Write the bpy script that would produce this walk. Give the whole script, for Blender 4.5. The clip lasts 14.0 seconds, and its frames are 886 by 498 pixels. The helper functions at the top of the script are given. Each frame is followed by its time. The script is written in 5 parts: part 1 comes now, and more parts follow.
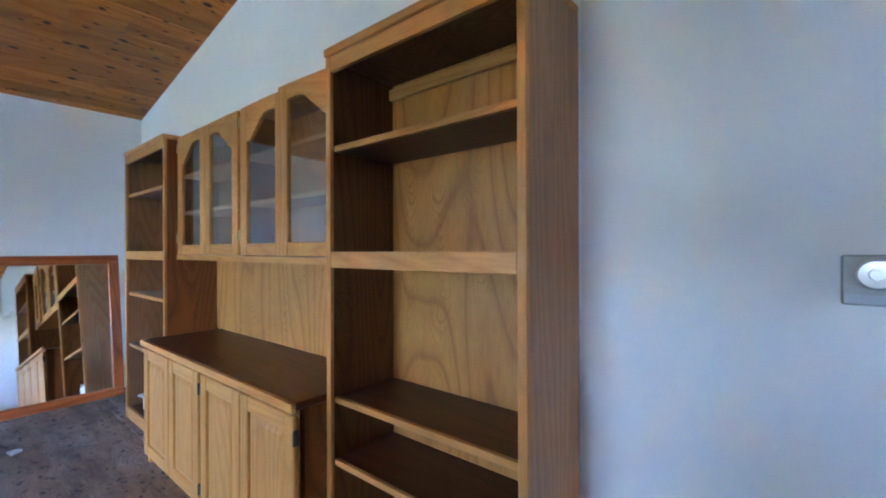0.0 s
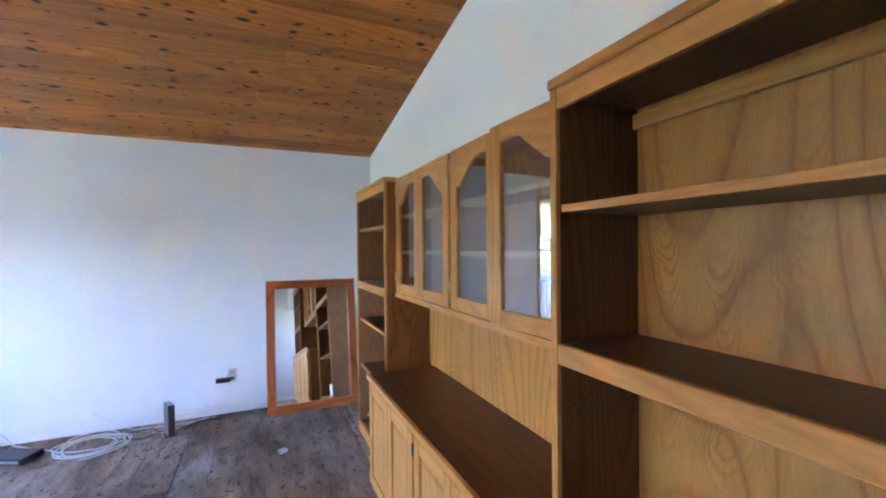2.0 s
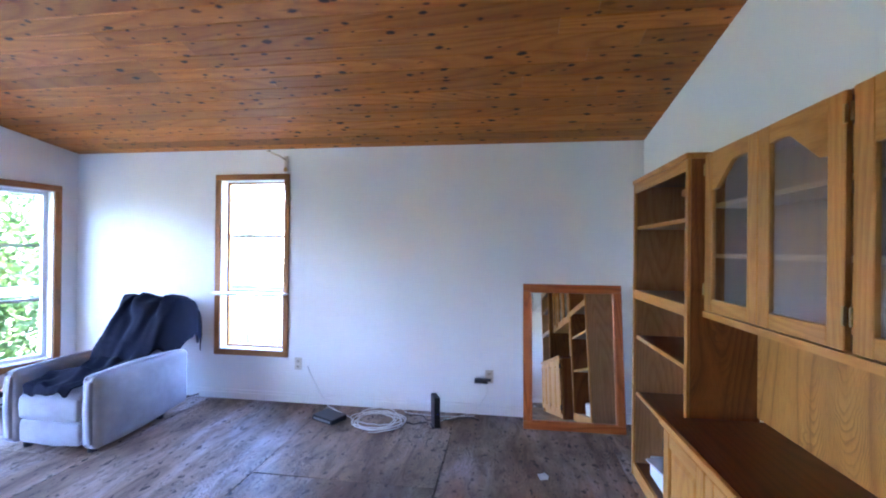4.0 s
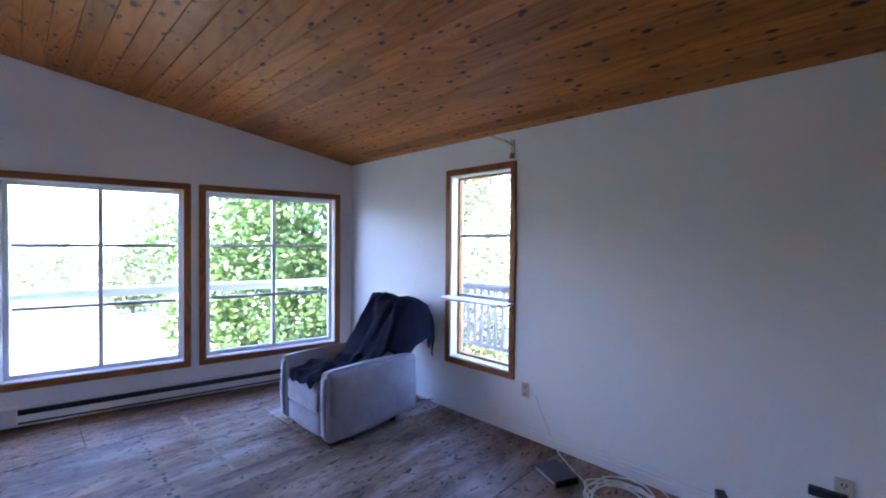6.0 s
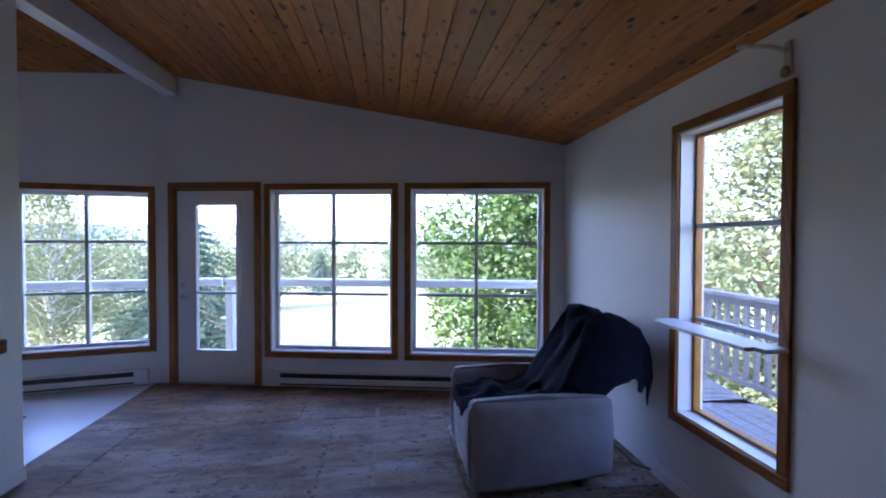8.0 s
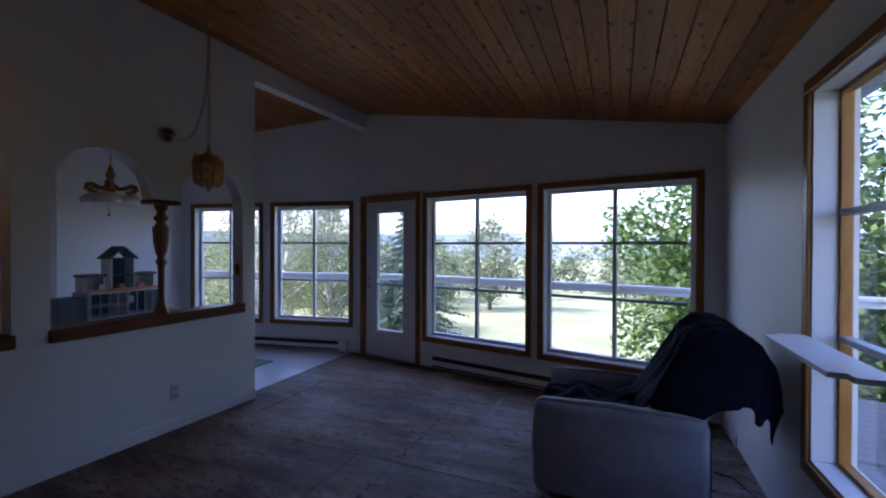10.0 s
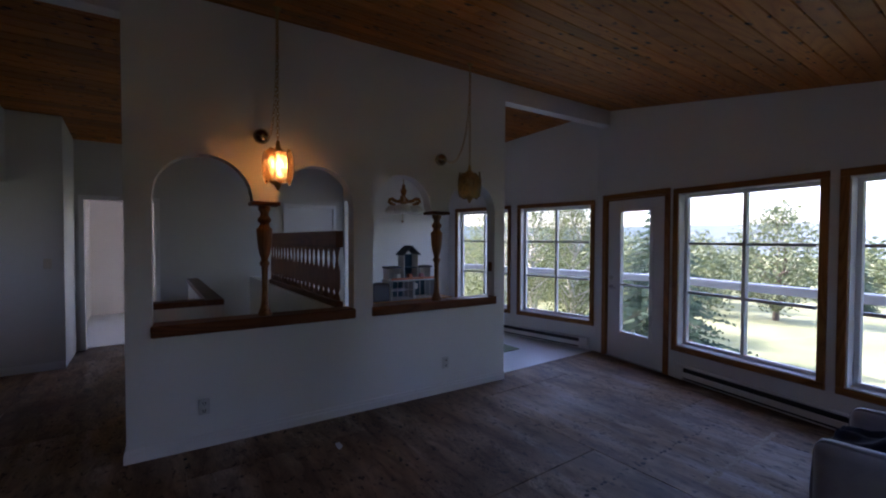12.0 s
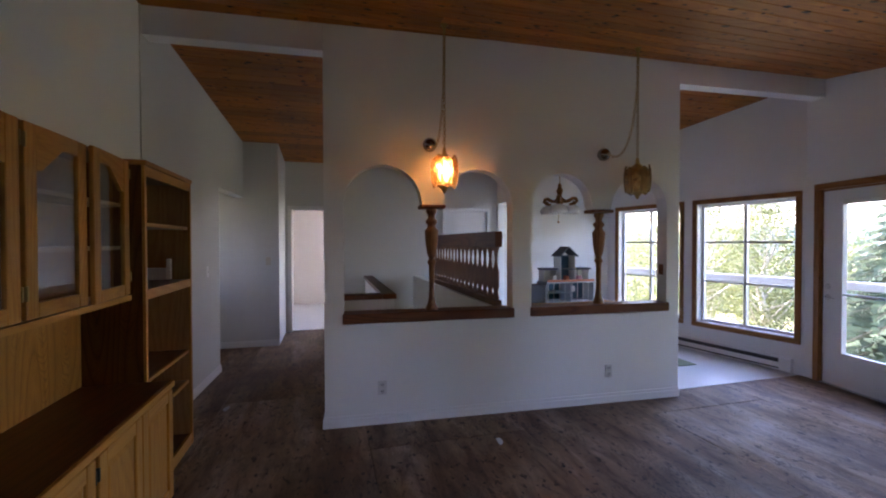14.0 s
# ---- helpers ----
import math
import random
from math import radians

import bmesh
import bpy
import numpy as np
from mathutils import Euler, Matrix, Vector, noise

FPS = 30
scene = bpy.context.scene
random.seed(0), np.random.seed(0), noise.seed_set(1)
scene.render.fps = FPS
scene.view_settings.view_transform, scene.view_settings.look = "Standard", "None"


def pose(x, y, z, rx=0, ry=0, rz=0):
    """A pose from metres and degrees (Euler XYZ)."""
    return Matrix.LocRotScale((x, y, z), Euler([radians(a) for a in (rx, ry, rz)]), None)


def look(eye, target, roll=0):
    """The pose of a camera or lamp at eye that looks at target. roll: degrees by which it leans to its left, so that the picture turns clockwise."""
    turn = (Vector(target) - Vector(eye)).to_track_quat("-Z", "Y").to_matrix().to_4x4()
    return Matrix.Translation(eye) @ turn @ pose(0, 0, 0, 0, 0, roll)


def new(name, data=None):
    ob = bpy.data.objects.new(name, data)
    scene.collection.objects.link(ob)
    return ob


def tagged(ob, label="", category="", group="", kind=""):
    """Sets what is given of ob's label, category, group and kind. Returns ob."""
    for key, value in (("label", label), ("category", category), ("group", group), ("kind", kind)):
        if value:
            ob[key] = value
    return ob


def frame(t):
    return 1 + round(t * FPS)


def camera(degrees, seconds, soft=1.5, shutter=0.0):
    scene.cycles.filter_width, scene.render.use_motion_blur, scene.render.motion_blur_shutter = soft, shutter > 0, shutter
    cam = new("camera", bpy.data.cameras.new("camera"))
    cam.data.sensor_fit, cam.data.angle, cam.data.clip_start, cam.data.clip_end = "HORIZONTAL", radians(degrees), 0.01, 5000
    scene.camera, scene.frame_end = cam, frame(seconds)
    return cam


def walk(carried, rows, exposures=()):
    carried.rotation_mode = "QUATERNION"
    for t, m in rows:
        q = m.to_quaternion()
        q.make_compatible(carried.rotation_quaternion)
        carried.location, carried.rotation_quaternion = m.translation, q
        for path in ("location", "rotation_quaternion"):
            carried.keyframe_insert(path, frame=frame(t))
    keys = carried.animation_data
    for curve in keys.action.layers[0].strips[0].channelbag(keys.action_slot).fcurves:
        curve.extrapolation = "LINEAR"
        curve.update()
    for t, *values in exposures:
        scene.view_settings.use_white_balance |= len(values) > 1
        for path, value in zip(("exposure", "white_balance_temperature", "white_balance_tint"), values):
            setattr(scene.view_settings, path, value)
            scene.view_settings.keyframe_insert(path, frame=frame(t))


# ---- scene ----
from math import cos, sin, tan, pi, sqrt

# ---- camera and walk ----
cam = camera(93.0, 14.0, 2.0)
PATH = [
    (0, (-0.301, -0.701, 1.229), (-1.576, 0.84, 1.23), -0.2),
    (0.5, (-0.408, -0.625, 1.311), (-1.774, 0.837, 1.312), -0.3),
    (1, (-0.501, -0.568, 1.444), (-2.026, 0.726, 1.438), -0.6),
    (1.5, (-0.567, -0.549, 1.474), (-2.263, 0.512, 1.468), -0.7),
    (2, (-0.637, -0.549, 1.485), (-2.468, 0.255, 1.48), -0.4),
    (2.5, (-0.707, -0.561, 1.479), (-2.636, -0.03, 1.484), 0.0),
    (3, (-0.805, -0.586, 1.465), (-2.79, -0.346, 1.473), 0.2),
    (3.5, (-0.988, -0.621, 1.475), (-2.987, -0.653, 1.476), 0.4),
    (4, (-1.129, -0.673, 1.472), (-3.11, -0.952, 1.477), 0.6),
    (6.5, (-2.364, -0.832, 1.539), (-3.53, -2.456, 1.496), 0.4),
    (7, (-2.607, -0.985, 1.524), (-3.475, -2.786, 1.478), 0.4),
    (7.5, (-2.921, -1.125, 1.514), (-3.47, -3.048, 1.475), 0.3),
    (10, (-4.134, -1.052, 1.437), (-3.363, -2.898, 1.425), 0.2),
    (10.5, (-4.256, -0.974, 1.498), (-3.233, -2.692, 1.46), 0.4),
    (11, (-4.292, -0.952, 1.516), (-3.02, -2.495, 1.468), 0.4),
    (11.5, (-4.338, -0.94, 1.532), (-2.844, -2.268, 1.478), 0.2),
    (12, (-4.303, -0.885, 1.515), (-2.665, -2.032, 1.468), 0.2),
    (12.5, (-4.317, -0.864, 1.511), (-2.565, -1.827, 1.468), 0.0),
    (13, (-4.311, -0.834, 1.507), (-2.478, -1.633, 1.465), -0.0),
    (13.5, (-4.291, -0.815, 1.496), (-2.401, -1.466, 1.459), -0.1),
    (14, (-4.277, -0.797, 1.486), (-2.346, -1.315, 1.454), -0.1),
]
EXPO = [(0.0, 6.6, 4700, 24), (1.5, 6.7, 4900, 27), (3.0, 6.9, 5150, 28), (4.2, 6.15, 5050, 31), (6.5, 4.65, 5250, 34), (7.5, 4.0, 5250, 34),
        (10.0, 2.65, 5350, 34), (11.0, 2.6, 5650, 33), (12.0, 2.85, 5900, 34), (13.0, 3.4, 6150, 35), (14.0, 4.3, 6350, 36)]
walk(cam, [(t, look(eye, target, roll)) for t, eye, target, roll in PATH], EXPO)

# ---- world and sun ----
world = bpy.data.worlds.new("sky")
scene.world = world
world.use_nodes = True
wn = world.node_tree
sky = wn.nodes.new("ShaderNodeTexSky")
sky.sky_type, sky.sun_disc, sky.sun_elevation, sky.sun_rotation = "NISHITA", False, radians(42), radians(60)
sky.air_density, sky.dust_density, sky.ozone_density = 1.0, 2.0, 1.0
wn.links.new(sky.outputs[0], wn.nodes["Background"].inputs[0])
wn.nodes["Background"].inputs[1].default_value = 0.15
sun = new("sun", bpy.data.lights.new("sun", "SUN"))
sun.data.energy, sun.data.angle, sun.data.color = 2.0, radians(0.5), (1.0, 0.95, 0.87)
sun.matrix_world = look((20, 12, 22), (0, 0, 0))

# ---- materials ----


def mat(name, base, rough=0.6, metal=0.0):
    m = bpy.data.materials.new(name)
    m.use_nodes = True
    b = m.node_tree.nodes["Principled BSDF"]
    b.inputs["Base Color"].default_value = (*base, 1)
    b.inputs["Roughness"].default_value = rough
    b.inputs["Metallic"].default_value = metal
    return m


def node(m, kind, **sets):
    n = m.node_tree.nodes.new(kind)
    for k, v in sets.items():
        n.inputs[k].default_value = v
    return n


def wire(m, a, b):
    m.node_tree.links.new(a, b)


def bsdf(m):
    return m.node_tree.nodes["Principled BSDF"]


def coords(m, scale, space="Object"):
    tc = m.node_tree.nodes.new("ShaderNodeTexCoord")
    mp = node(m, "ShaderNodeMapping")
    mp.inputs["Scale"].default_value = scale
    wire(m, tc.outputs[space], mp.inputs[0])
    return mp.outputs[0]


def ramp(m, fac, stops):
    r = m.node_tree.nodes.new("ShaderNodeValToRGB")
    e = r.color_ramp.elements
    while len(e) < len(stops):
        e.new(0.5)
    for i, (p, c) in enumerate(stops):
        e[i].position, e[i].color = p, (*c, 1)
    wire(m, fac, r.inputs[0])
    return r.outputs[0]


def mix(m, fac, a, b, mode="MIX"):
    n = m.node_tree.nodes.new("ShaderNodeMix")
    n.data_type, n.blend_type = "RGBA", mode
    for sock, v in ((n.inputs[0], fac), (n.inputs[6], a), (n.inputs[7], b)):
        if isinstance(v, (int, float)):
            sock.default_value = v
        elif isinstance(v, tuple):
            sock.default_value = (*v, 1)
        else:
            wire(m, v, sock)
    return n.outputs[2]


def noise_tex(m, vec, scale, detail=4.0, rough=0.55, distort=0.0):
    n = node(m, "ShaderNodeTexNoise", Scale=scale, Detail=detail, Roughness=rough, Distortion=distort)
    if vec is not None:
        wire(m, vec, n.inputs["Vector"])
    return n.outputs["Fac"]


def bump(m, fac, strength=0.2, dist=0.01):
    n = node(m, "ShaderNodeBump", Strength=strength, Distance=dist)
    wire(m, fac, n.inputs["Height"])
    wire(m, n.outputs[0], bsdf(m).inputs["Normal"])


def wall_paint(name, base):
    m = mat(name, base, 0.55)
    v = coords(m, (1, 1, 1))
    big = noise_tex(m, v, 0.9, 3)
    c = ramp(m, big, [(0.3, tuple(k * 0.93 for k in base)), (0.7, base)])
    wire(m, c, bsdf(m).inputs["Base Color"])
    bump(m, noise_tex(m, v, 160, 2), 0.12, 0.002)
    return m


def calc(m, op, *terms):
    n = m.node_tree.nodes.new("ShaderNodeMath")
    n.operation = op
    for sock, v in zip(n.inputs, terms):
        if isinstance(v, (int, float)):
            sock.default_value = v
        else:
            wire(m, v, sock)
    return n.outputs[0]


def flame_grain(m, across):
    """Nested arches of flat-sawn veneer, standing in leaves side by side, strong in places and faint in others."""
    tc = m.node_tree.nodes.new("ShaderNodeTexCoord")
    sep = m.node_tree.nodes.new("ShaderNodeSeparateXYZ")
    wire(m, tc.outputs["Object"], sep.inputs[0])
    oi = m.node_tree.nodes.new("ShaderNodeObjectInfo")
    wob = noise_tex(m, tc.outputs["Object"], 5.0, 3)
    u = calc(m, "MULTIPLY_ADD", wob, 0.11, sep.outputs[across])
    u = calc(m, "ADD", u, calc(m, "MULTIPLY", oi.outputs["Random"], 0.3))
    u = calc(m, "PINGPONG", u, 0.085)
    arch = calc(m, "MULTIPLY", calc(m, "MULTIPLY", u, u), -46.0)
    v = calc(m, "ADD", sep.outputs[2], arch)
    v = calc(m, "ADD", v, calc(m, "MULTIPLY", wob, 0.22))
    v = calc(m, "ADD", v, calc(m, "MULTIPLY", noise_tex(m, tc.outputs["Object"], 90.0, 2), 0.012))
    f = calc(m, "FRACT", calc(m, "MULTIPLY", v, 21.0))
    line = ramp(m, f, [(0.0, (0, 0, 0)), (0.45, (0.1, 0.1, 0.1)), (0.85, (1, 1, 1)), (1.0, (0, 0, 0))])
    keep = ramp(m, noise_tex(m, tc.outputs["Object"], 3.3, 2), [(0.44, (0.03, 0.03, 0.03)), (0.64, (0.62, 0.62, 0.62))])
    return mix(m, 1.0, line, keep, "MULTIPLY")


def wood(name, dark, mid, light, axis=2, rings=7.0, rough=0.42, stretch=9.0, island=0.0, fine=1.0, flame=None):
    """Sawn wood with the grain along one axis: growth rings drawn out along it, and fine pores."""
    m = mat(name, mid, rough)
    s = [1.0, 1.0, 1.0]
    s[axis] = 1.0 / stretch
    v = coords(m, s)
    oi = m.node_tree.nodes.new("ShaderNodeObjectInfo")
    off = node(m, "ShaderNodeVectorMath")
    off.operation = "ADD"
    comb = m.node_tree.nodes.new("ShaderNodeCombineXYZ")
    mul = node(m, "ShaderNodeMath")
    mul.operation = "MULTIPLY"
    mul.inputs[1].default_value = 37.0
    rnd = oi.outputs["Random"]
    if island:
        geo = m.node_tree.nodes.new("ShaderNodeNewGeometry")
        rnd = geo.outputs["Random Per Island"]
    wire(m, rnd, mul.inputs[0])
    for k in range(3):
        wire(m, mul.outputs[0], comb.inputs[k])
    wire(m, v, off.inputs[0])
    wire(m, comb.outputs[0], off.inputs[1])
    vec = off.outputs[0]
    deep = dark
    dark = tuple(d * 0.5 + c * 0.5 for d, c in zip(dark, mid))
    body = noise_tex(m, vec, rings * 0.5, 1.0, 0.35, 0.2)
    saw = node(m, "ShaderNodeMath")
    saw.operation = "MULTIPLY"
    saw.inputs[1].default_value = 24.0
    wire(m, body, saw.inputs[0])
    fr = node(m, "ShaderNodeMath")
    fr.operation = "FRACT"
    wire(m, saw.outputs[0], fr.inputs[0])
    ring = ramp(m, fr.outputs[0], [(0.0, mid), (0.55, light), (0.78, mid), (0.92, dark), (1.0, mid)])
    pore = noise_tex(m, vec, 90 * fine, 3, 0.7)
    pc = ramp(m, pore, [(0.36, (0.75, 0.70, 0.66)), (0.55, (1, 1, 1))])
    col = mix(m, 0.5, ring, pc, "MULTIPLY")
    if flame is not None:
        col = mix(m, flame_grain(m, flame), col, deep)
    tone = noise_tex(m, vec, 1.7, 2)
    tc = ramp(m, tone, [(0.3, (0.82, 0.8, 0.78)), (0.7, (1.08, 1.06, 1.04))])
    col = mix(m, 0.8, col, tc, "MULTIPLY")
    if island:
        ic = ramp(m, rnd, [(0.0, (1 - island, 1 - island, 1 - island)), (1.0, (1 + island * 0.6, 1 + island * 0.55, 1 + island * 0.4))])
        col = mix(m, 1.0, col, ic, "MULTIPLY")
    wire(m, col, bsdf(m).inputs["Base Color"])
    bsdf(m).inputs["Specular IOR Level"].default_value = 0.28
    bump(m, pore, 0.15, 0.001)
    return m


M_WALL = wall_paint("white_wall_paint", (0.79, 0.795, 0.78))
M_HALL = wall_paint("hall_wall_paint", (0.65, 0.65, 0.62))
M_WHITE = mat("white_gloss_paint", (0.78, 0.78, 0.77), 0.35)
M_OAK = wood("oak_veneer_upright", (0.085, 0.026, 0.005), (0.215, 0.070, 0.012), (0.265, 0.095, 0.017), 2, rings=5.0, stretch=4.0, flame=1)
# Inside faces: shade within the units is put into this oak's colour.
M_OAKSHADED = wood("oak_veneer_shaded", (0.035, 0.011, 0.002), (0.125, 0.043, 0.006), (0.16, 0.060, 0.009), 2, flame=1)
M_OAKX = wood("oak_board_lengthwise", (0.37, 0.158, 0.030), (0.46, 0.208, 0.040), (0.51, 0.245, 0.053), 0)
M_EDGE = wood("oak_edging_upright", (0.36, 0.153, 0.029), (0.44, 0.198, 0.038), (0.49, 0.235, 0.051), 2)
# Outer ends: the pale sheen of light is mixed into this oak's colour.
M_SIDESHEEN = wood("oak_end_panel_sheen", (0.26, 0.125, 0.05), (0.33, 0.165, 0.066), (0.37, 0.195, 0.082), 2)
M_SHELFEDGE = wood("pale_shelf_wood", (0.50, 0.27, 0.09), (0.60, 0.35, 0.13), (0.66, 0.41, 0.17), 0)
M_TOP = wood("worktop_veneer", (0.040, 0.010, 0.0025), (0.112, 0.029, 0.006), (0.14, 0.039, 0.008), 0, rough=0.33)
M_BACK = wood("oak_back_panel", (0.17, 0.066, 0.011), (0.40, 0.178, 0.030), (0.45, 0.212, 0.040), 2, rings=4.5, stretch=6.0, flame=0)
M_TRIM = wood("window_trim_wood", (0.15, 0.056, 0.014), (0.30, 0.128, 0.034), (0.36, 0.165, 0.048), 2)
M_TRIMH = wood("window_trim_wood_level", (0.15, 0.056, 0.014), (0.30, 0.128, 0.034), (0.36, 0.165, 0.048), 0)
M_RAIL = wood("stained_rail_wood", (0.07, 0.022, 0.007), (0.19, 0.068, 0.022), (0.25, 0.098, 0.034), 2)
M_SILL = wood("stained_sill_wood", (0.05, 0.015, 0.006), (0.130, 0.042, 0.014), (0.175, 0.062, 0.021), 0)
M_MIRFRAME = wood("mirror_frame_wood", (0.15, 0.036, 0.008), (0.36, 0.095, 0.018), (0.44, 0.13, 0.028), 2, rough=0.28)
M_MIRFRAMEH = wood("mirror_frame_wood_level", (0.15, 0.036, 0.008), (0.36, 0.095, 0.018), (0.44, 0.13, 0.028), 0, rough=0.28)
M_MIRROR = mat("silvered_mirror", (0.92, 0.93, 0.92), 0.02, 1.0)
M_BLACK = mat("black_plastic", (0.018, 0.018, 0.02), 0.35)
M_BRASS = mat("aged_brass", (0.42, 0.29, 0.12), 0.35, 1.0)
M_CHROME = mat("satin_steel", (0.62, 0.62, 0.6), 0.3, 1.0)
M_IVORY = mat("ivory_plastic", (0.56, 0.51, 0.41), 0.4)
M_GREY = mat("grey_plastic", (0.35, 0.36, 0.37), 0.5)


def ceiling_wood():
    m = wood("knotty_pine_boards", (0.31, 0.086, 0.009), (0.41, 0.139, 0.016), (0.48, 0.178, 0.024), 1, rings=5.0, rough=0.5, island=0.33)
    bsdf(m).inputs["Specular IOR Level"].default_value = 0.3
    src = bsdf(m).inputs["Base Color"].links[0].from_socket
    for scale, span, cut, depth in ((7.5, 0.55, 0.47, 1.0), (12.0, 0.5, 0.55, 0.9)):
        v = coords(m, (1.0, span, 0.01))
        vo = node(m, "ShaderNodeTexVoronoi", Scale=scale)
        vo.voronoi_dimensions = "2D"
        wire(m, v, vo.inputs["Vector"])
        rad = calc(m, "MULTIPLY_ADD", noise_tex(m, v, 15, 3, 0.7), 0.34, -0.16)
        size = calc(m, "MULTIPLY_ADD", vo.outputs["Color"], 0.10, -0.05)
        d = calc(m, "ADD", calc(m, "ADD", vo.outputs["Distance"], rad), size)
        k = ramp(m, d, [(0.075, (1, 1, 1)), (0.11, (0.6, 0.6, 0.6)), (0.16, (0, 0, 0))])
        sel = ramp(m, vo.outputs["Color"], [(cut - 0.03, (0, 0, 0)), (cut + 0.04, (depth, depth, depth))])
        k = mix(m, 1.0, k, sel, "MULTIPLY")
        src = mix(m, k, src, (0.018, 0.006, 0.003))
    v = coords(m, (9.0, 0.8, 0.01))
    dash = ramp(m, noise_tex(m, v, 2.2, 4, 0.6), [(0.62, (0, 0, 0)), (0.72, (0.55, 0.55, 0.55))])
    src = mix(m, dash, src, (0.13, 0.035, 0.006))
    wire(m, src, bsdf(m).inputs["Base Color"])
    return m


M_CEIL = ceiling_wood()


def plywood():
    m = mat("worn_plywood", (0.25, 0.18, 0.12), 0.7)
    geo = m.node_tree.nodes.new("ShaderNodeNewGeometry")
    pos = geo.outputs["Position"]
    oi = m.node_tree.nodes.new("ShaderNodeObjectInfo")
    shift = m.node_tree.nodes.new("ShaderNodeVectorMath")
    shift.operation = "ADD"
    comb = m.node_tree.nodes.new("ShaderNodeCombineXYZ")
    r = calc(m, "MULTIPLY", oi.outputs["Random"], 40.0)
    wire(m, r, comb.inputs[0])
    wire(m, r, comb.inputs[1])
    wire(m, pos, shift.inputs[0])
    wire(m, comb.outputs[0], shift.inputs[1])

    def drawn(sx, sy):
        mp = node(m, "ShaderNodeMapping")
        mp.inputs["Scale"].default_value = (sx, sy, 1.0)
        wire(m, shift.outputs[0], mp.inputs[0])
        return mp.outputs[0]
    # rotary-cut veneer: tan heartwood and greyed, dusty stretches in long bands
    band = noise_tex(m, drawn(0.45, 2.0), 1.5, 4, 0.55, 0.4)
    col = ramp(m, band, [(0.32, (0.13, 0.084, 0.050)), (0.44, (0.205, 0.145, 0.092)), (0.54, (0.25, 0.192, 0.138)), (0.64, (0.32, 0.285, 0.255))])
    streak = ramp(m, noise_tex(m, drawn(1.3, 4.6), 2.4, 7, 0.66, 0.8), [(0.36, (0.52, 0.46, 0.41)), (0.5, (1, 1, 1)), (0.64, (1.28, 1.28, 1.29))])
    col = mix(m, 0.85, col, streak, "MULTIPLY")
    fine = ramp(m, noise_tex(m, drawn(9.0, 70.0), 1.6, 4, 0.7), [(0.36, (0.78, 0.75, 0.73)), (0.5, (1, 1, 1)), (0.66, (1.14, 1.14, 1.14))])
    col = mix(m, 0.5, col, fine, "MULTIPLY")
    # old traffic, damp and dust in broad soft patches
    big = ramp(m, noise_tex(m, pos, 0.75, 5, 0.6, 0.4), [(0.36, (0.52, 0.46, 0.41)), (0.48, (1.0, 0.97, 0.94)), (0.62, (1.28, 1.29, 1.34))])
    col = mix(m, 0.9, col, big, "MULTIPLY")
    # flat-cut figure: nested dark contour lines, only where the veneer is worn
    rim = calc(m, "FRACT", calc(m, "MULTIPLY", noise_tex(m, drawn(1.5, 4.6), 1.8, 3, 0.5, 0.9), 20.0))
    lines = ramp(m, rim, [(0.0, (0.30, 0.24, 0.19)), (0.30, (1, 1, 1)), (0.85, (1.08, 1.08, 1.08)), (1.0, (0.30, 0.24, 0.19))])
    worn = ramp(m, noise_tex(m, pos, 1.1, 3), [(0.46, (0, 0, 0)), (0.56, (0.85, 0.85, 0.85))])
    col = mix(m, worn, col, mix(m, 1.0, col, lines, "MULTIPLY"))
    # knots, torn chips and splinters: small dark marks, gathered in places
    chip = ramp(m, noise_tex(m, drawn(9.0, 15.0), 1.5, 4, 0.62, 0.4), [(0.35, (0.10, 0.08, 0.07)), (0.42, (1, 1, 1))])
    col = mix(m, 0.9, col, chip, "MULTIPLY")
    vo = node(m, "ShaderNodeTexVoronoi", Scale=5.5)
    wire(m, drawn(1.0, 1.7), vo.inputs["Vector"])
    rough_edge = calc(m, "MULTIPLY_ADD", noise_tex(m, pos, 45, 3, 0.7), 0.22, -0.11)
    dot = ramp(m, calc(m, "ADD", vo.outputs["Distance"], rough_edge), [(0.07, (1, 1, 1)), (0.15, (0, 0, 0))])
    some = ramp(m, vo.outputs["Color"], [(0.50, (0, 0, 0)), (0.54, (0.9, 0.9, 0.9))])
    col = mix(m, mix(m, 1.0, dot, some, "MULTIPLY"), col, (0.03, 0.022, 0.018))
    # dried plaster splashes
    scuff = ramp(m, noise_tex(m, drawn(2.6, 7.0), 2.4, 6, 0.72, 0.2), [(0.635, (0, 0, 0)), (0.70, (0.55, 0.55, 0.55))])
    col = mix(m, scuff, col, (0.46, 0.44, 0.42))
    # pale grey sheen towards the west wall is put into the colour, the rest is bare brown
    axes = m.node_tree.nodes.new("ShaderNodeSeparateXYZ")
    wire(m, pos, axes.inputs[0])
    edge = calc(m, "ADD", axes.outputs[0], calc(m, "MULTIPLY_ADD", noise_tex(m, pos, 1.3, 5, 0.65), 2.4, -1.2))
    side = ramp(m, calc(m, "MULTIPLY_ADD", edge, 0.2, 1.0), [(0.28, (1.0, 1.01, 1.04)), (0.46, (0.98, 0.86, 0.74))])
    col = mix(m, 1.0, col, side, "MULTIPLY")
    tone = ramp(m, oi.outputs["Random"], [(0.0, (0.74, 0.70, 0.67)), (1.0, (1.14, 1.14, 1.15))])
    col = mix(m, 1.0, col, tone, "MULTIPLY")
    wire(m, col, bsdf(m).inputs["Base Color"])
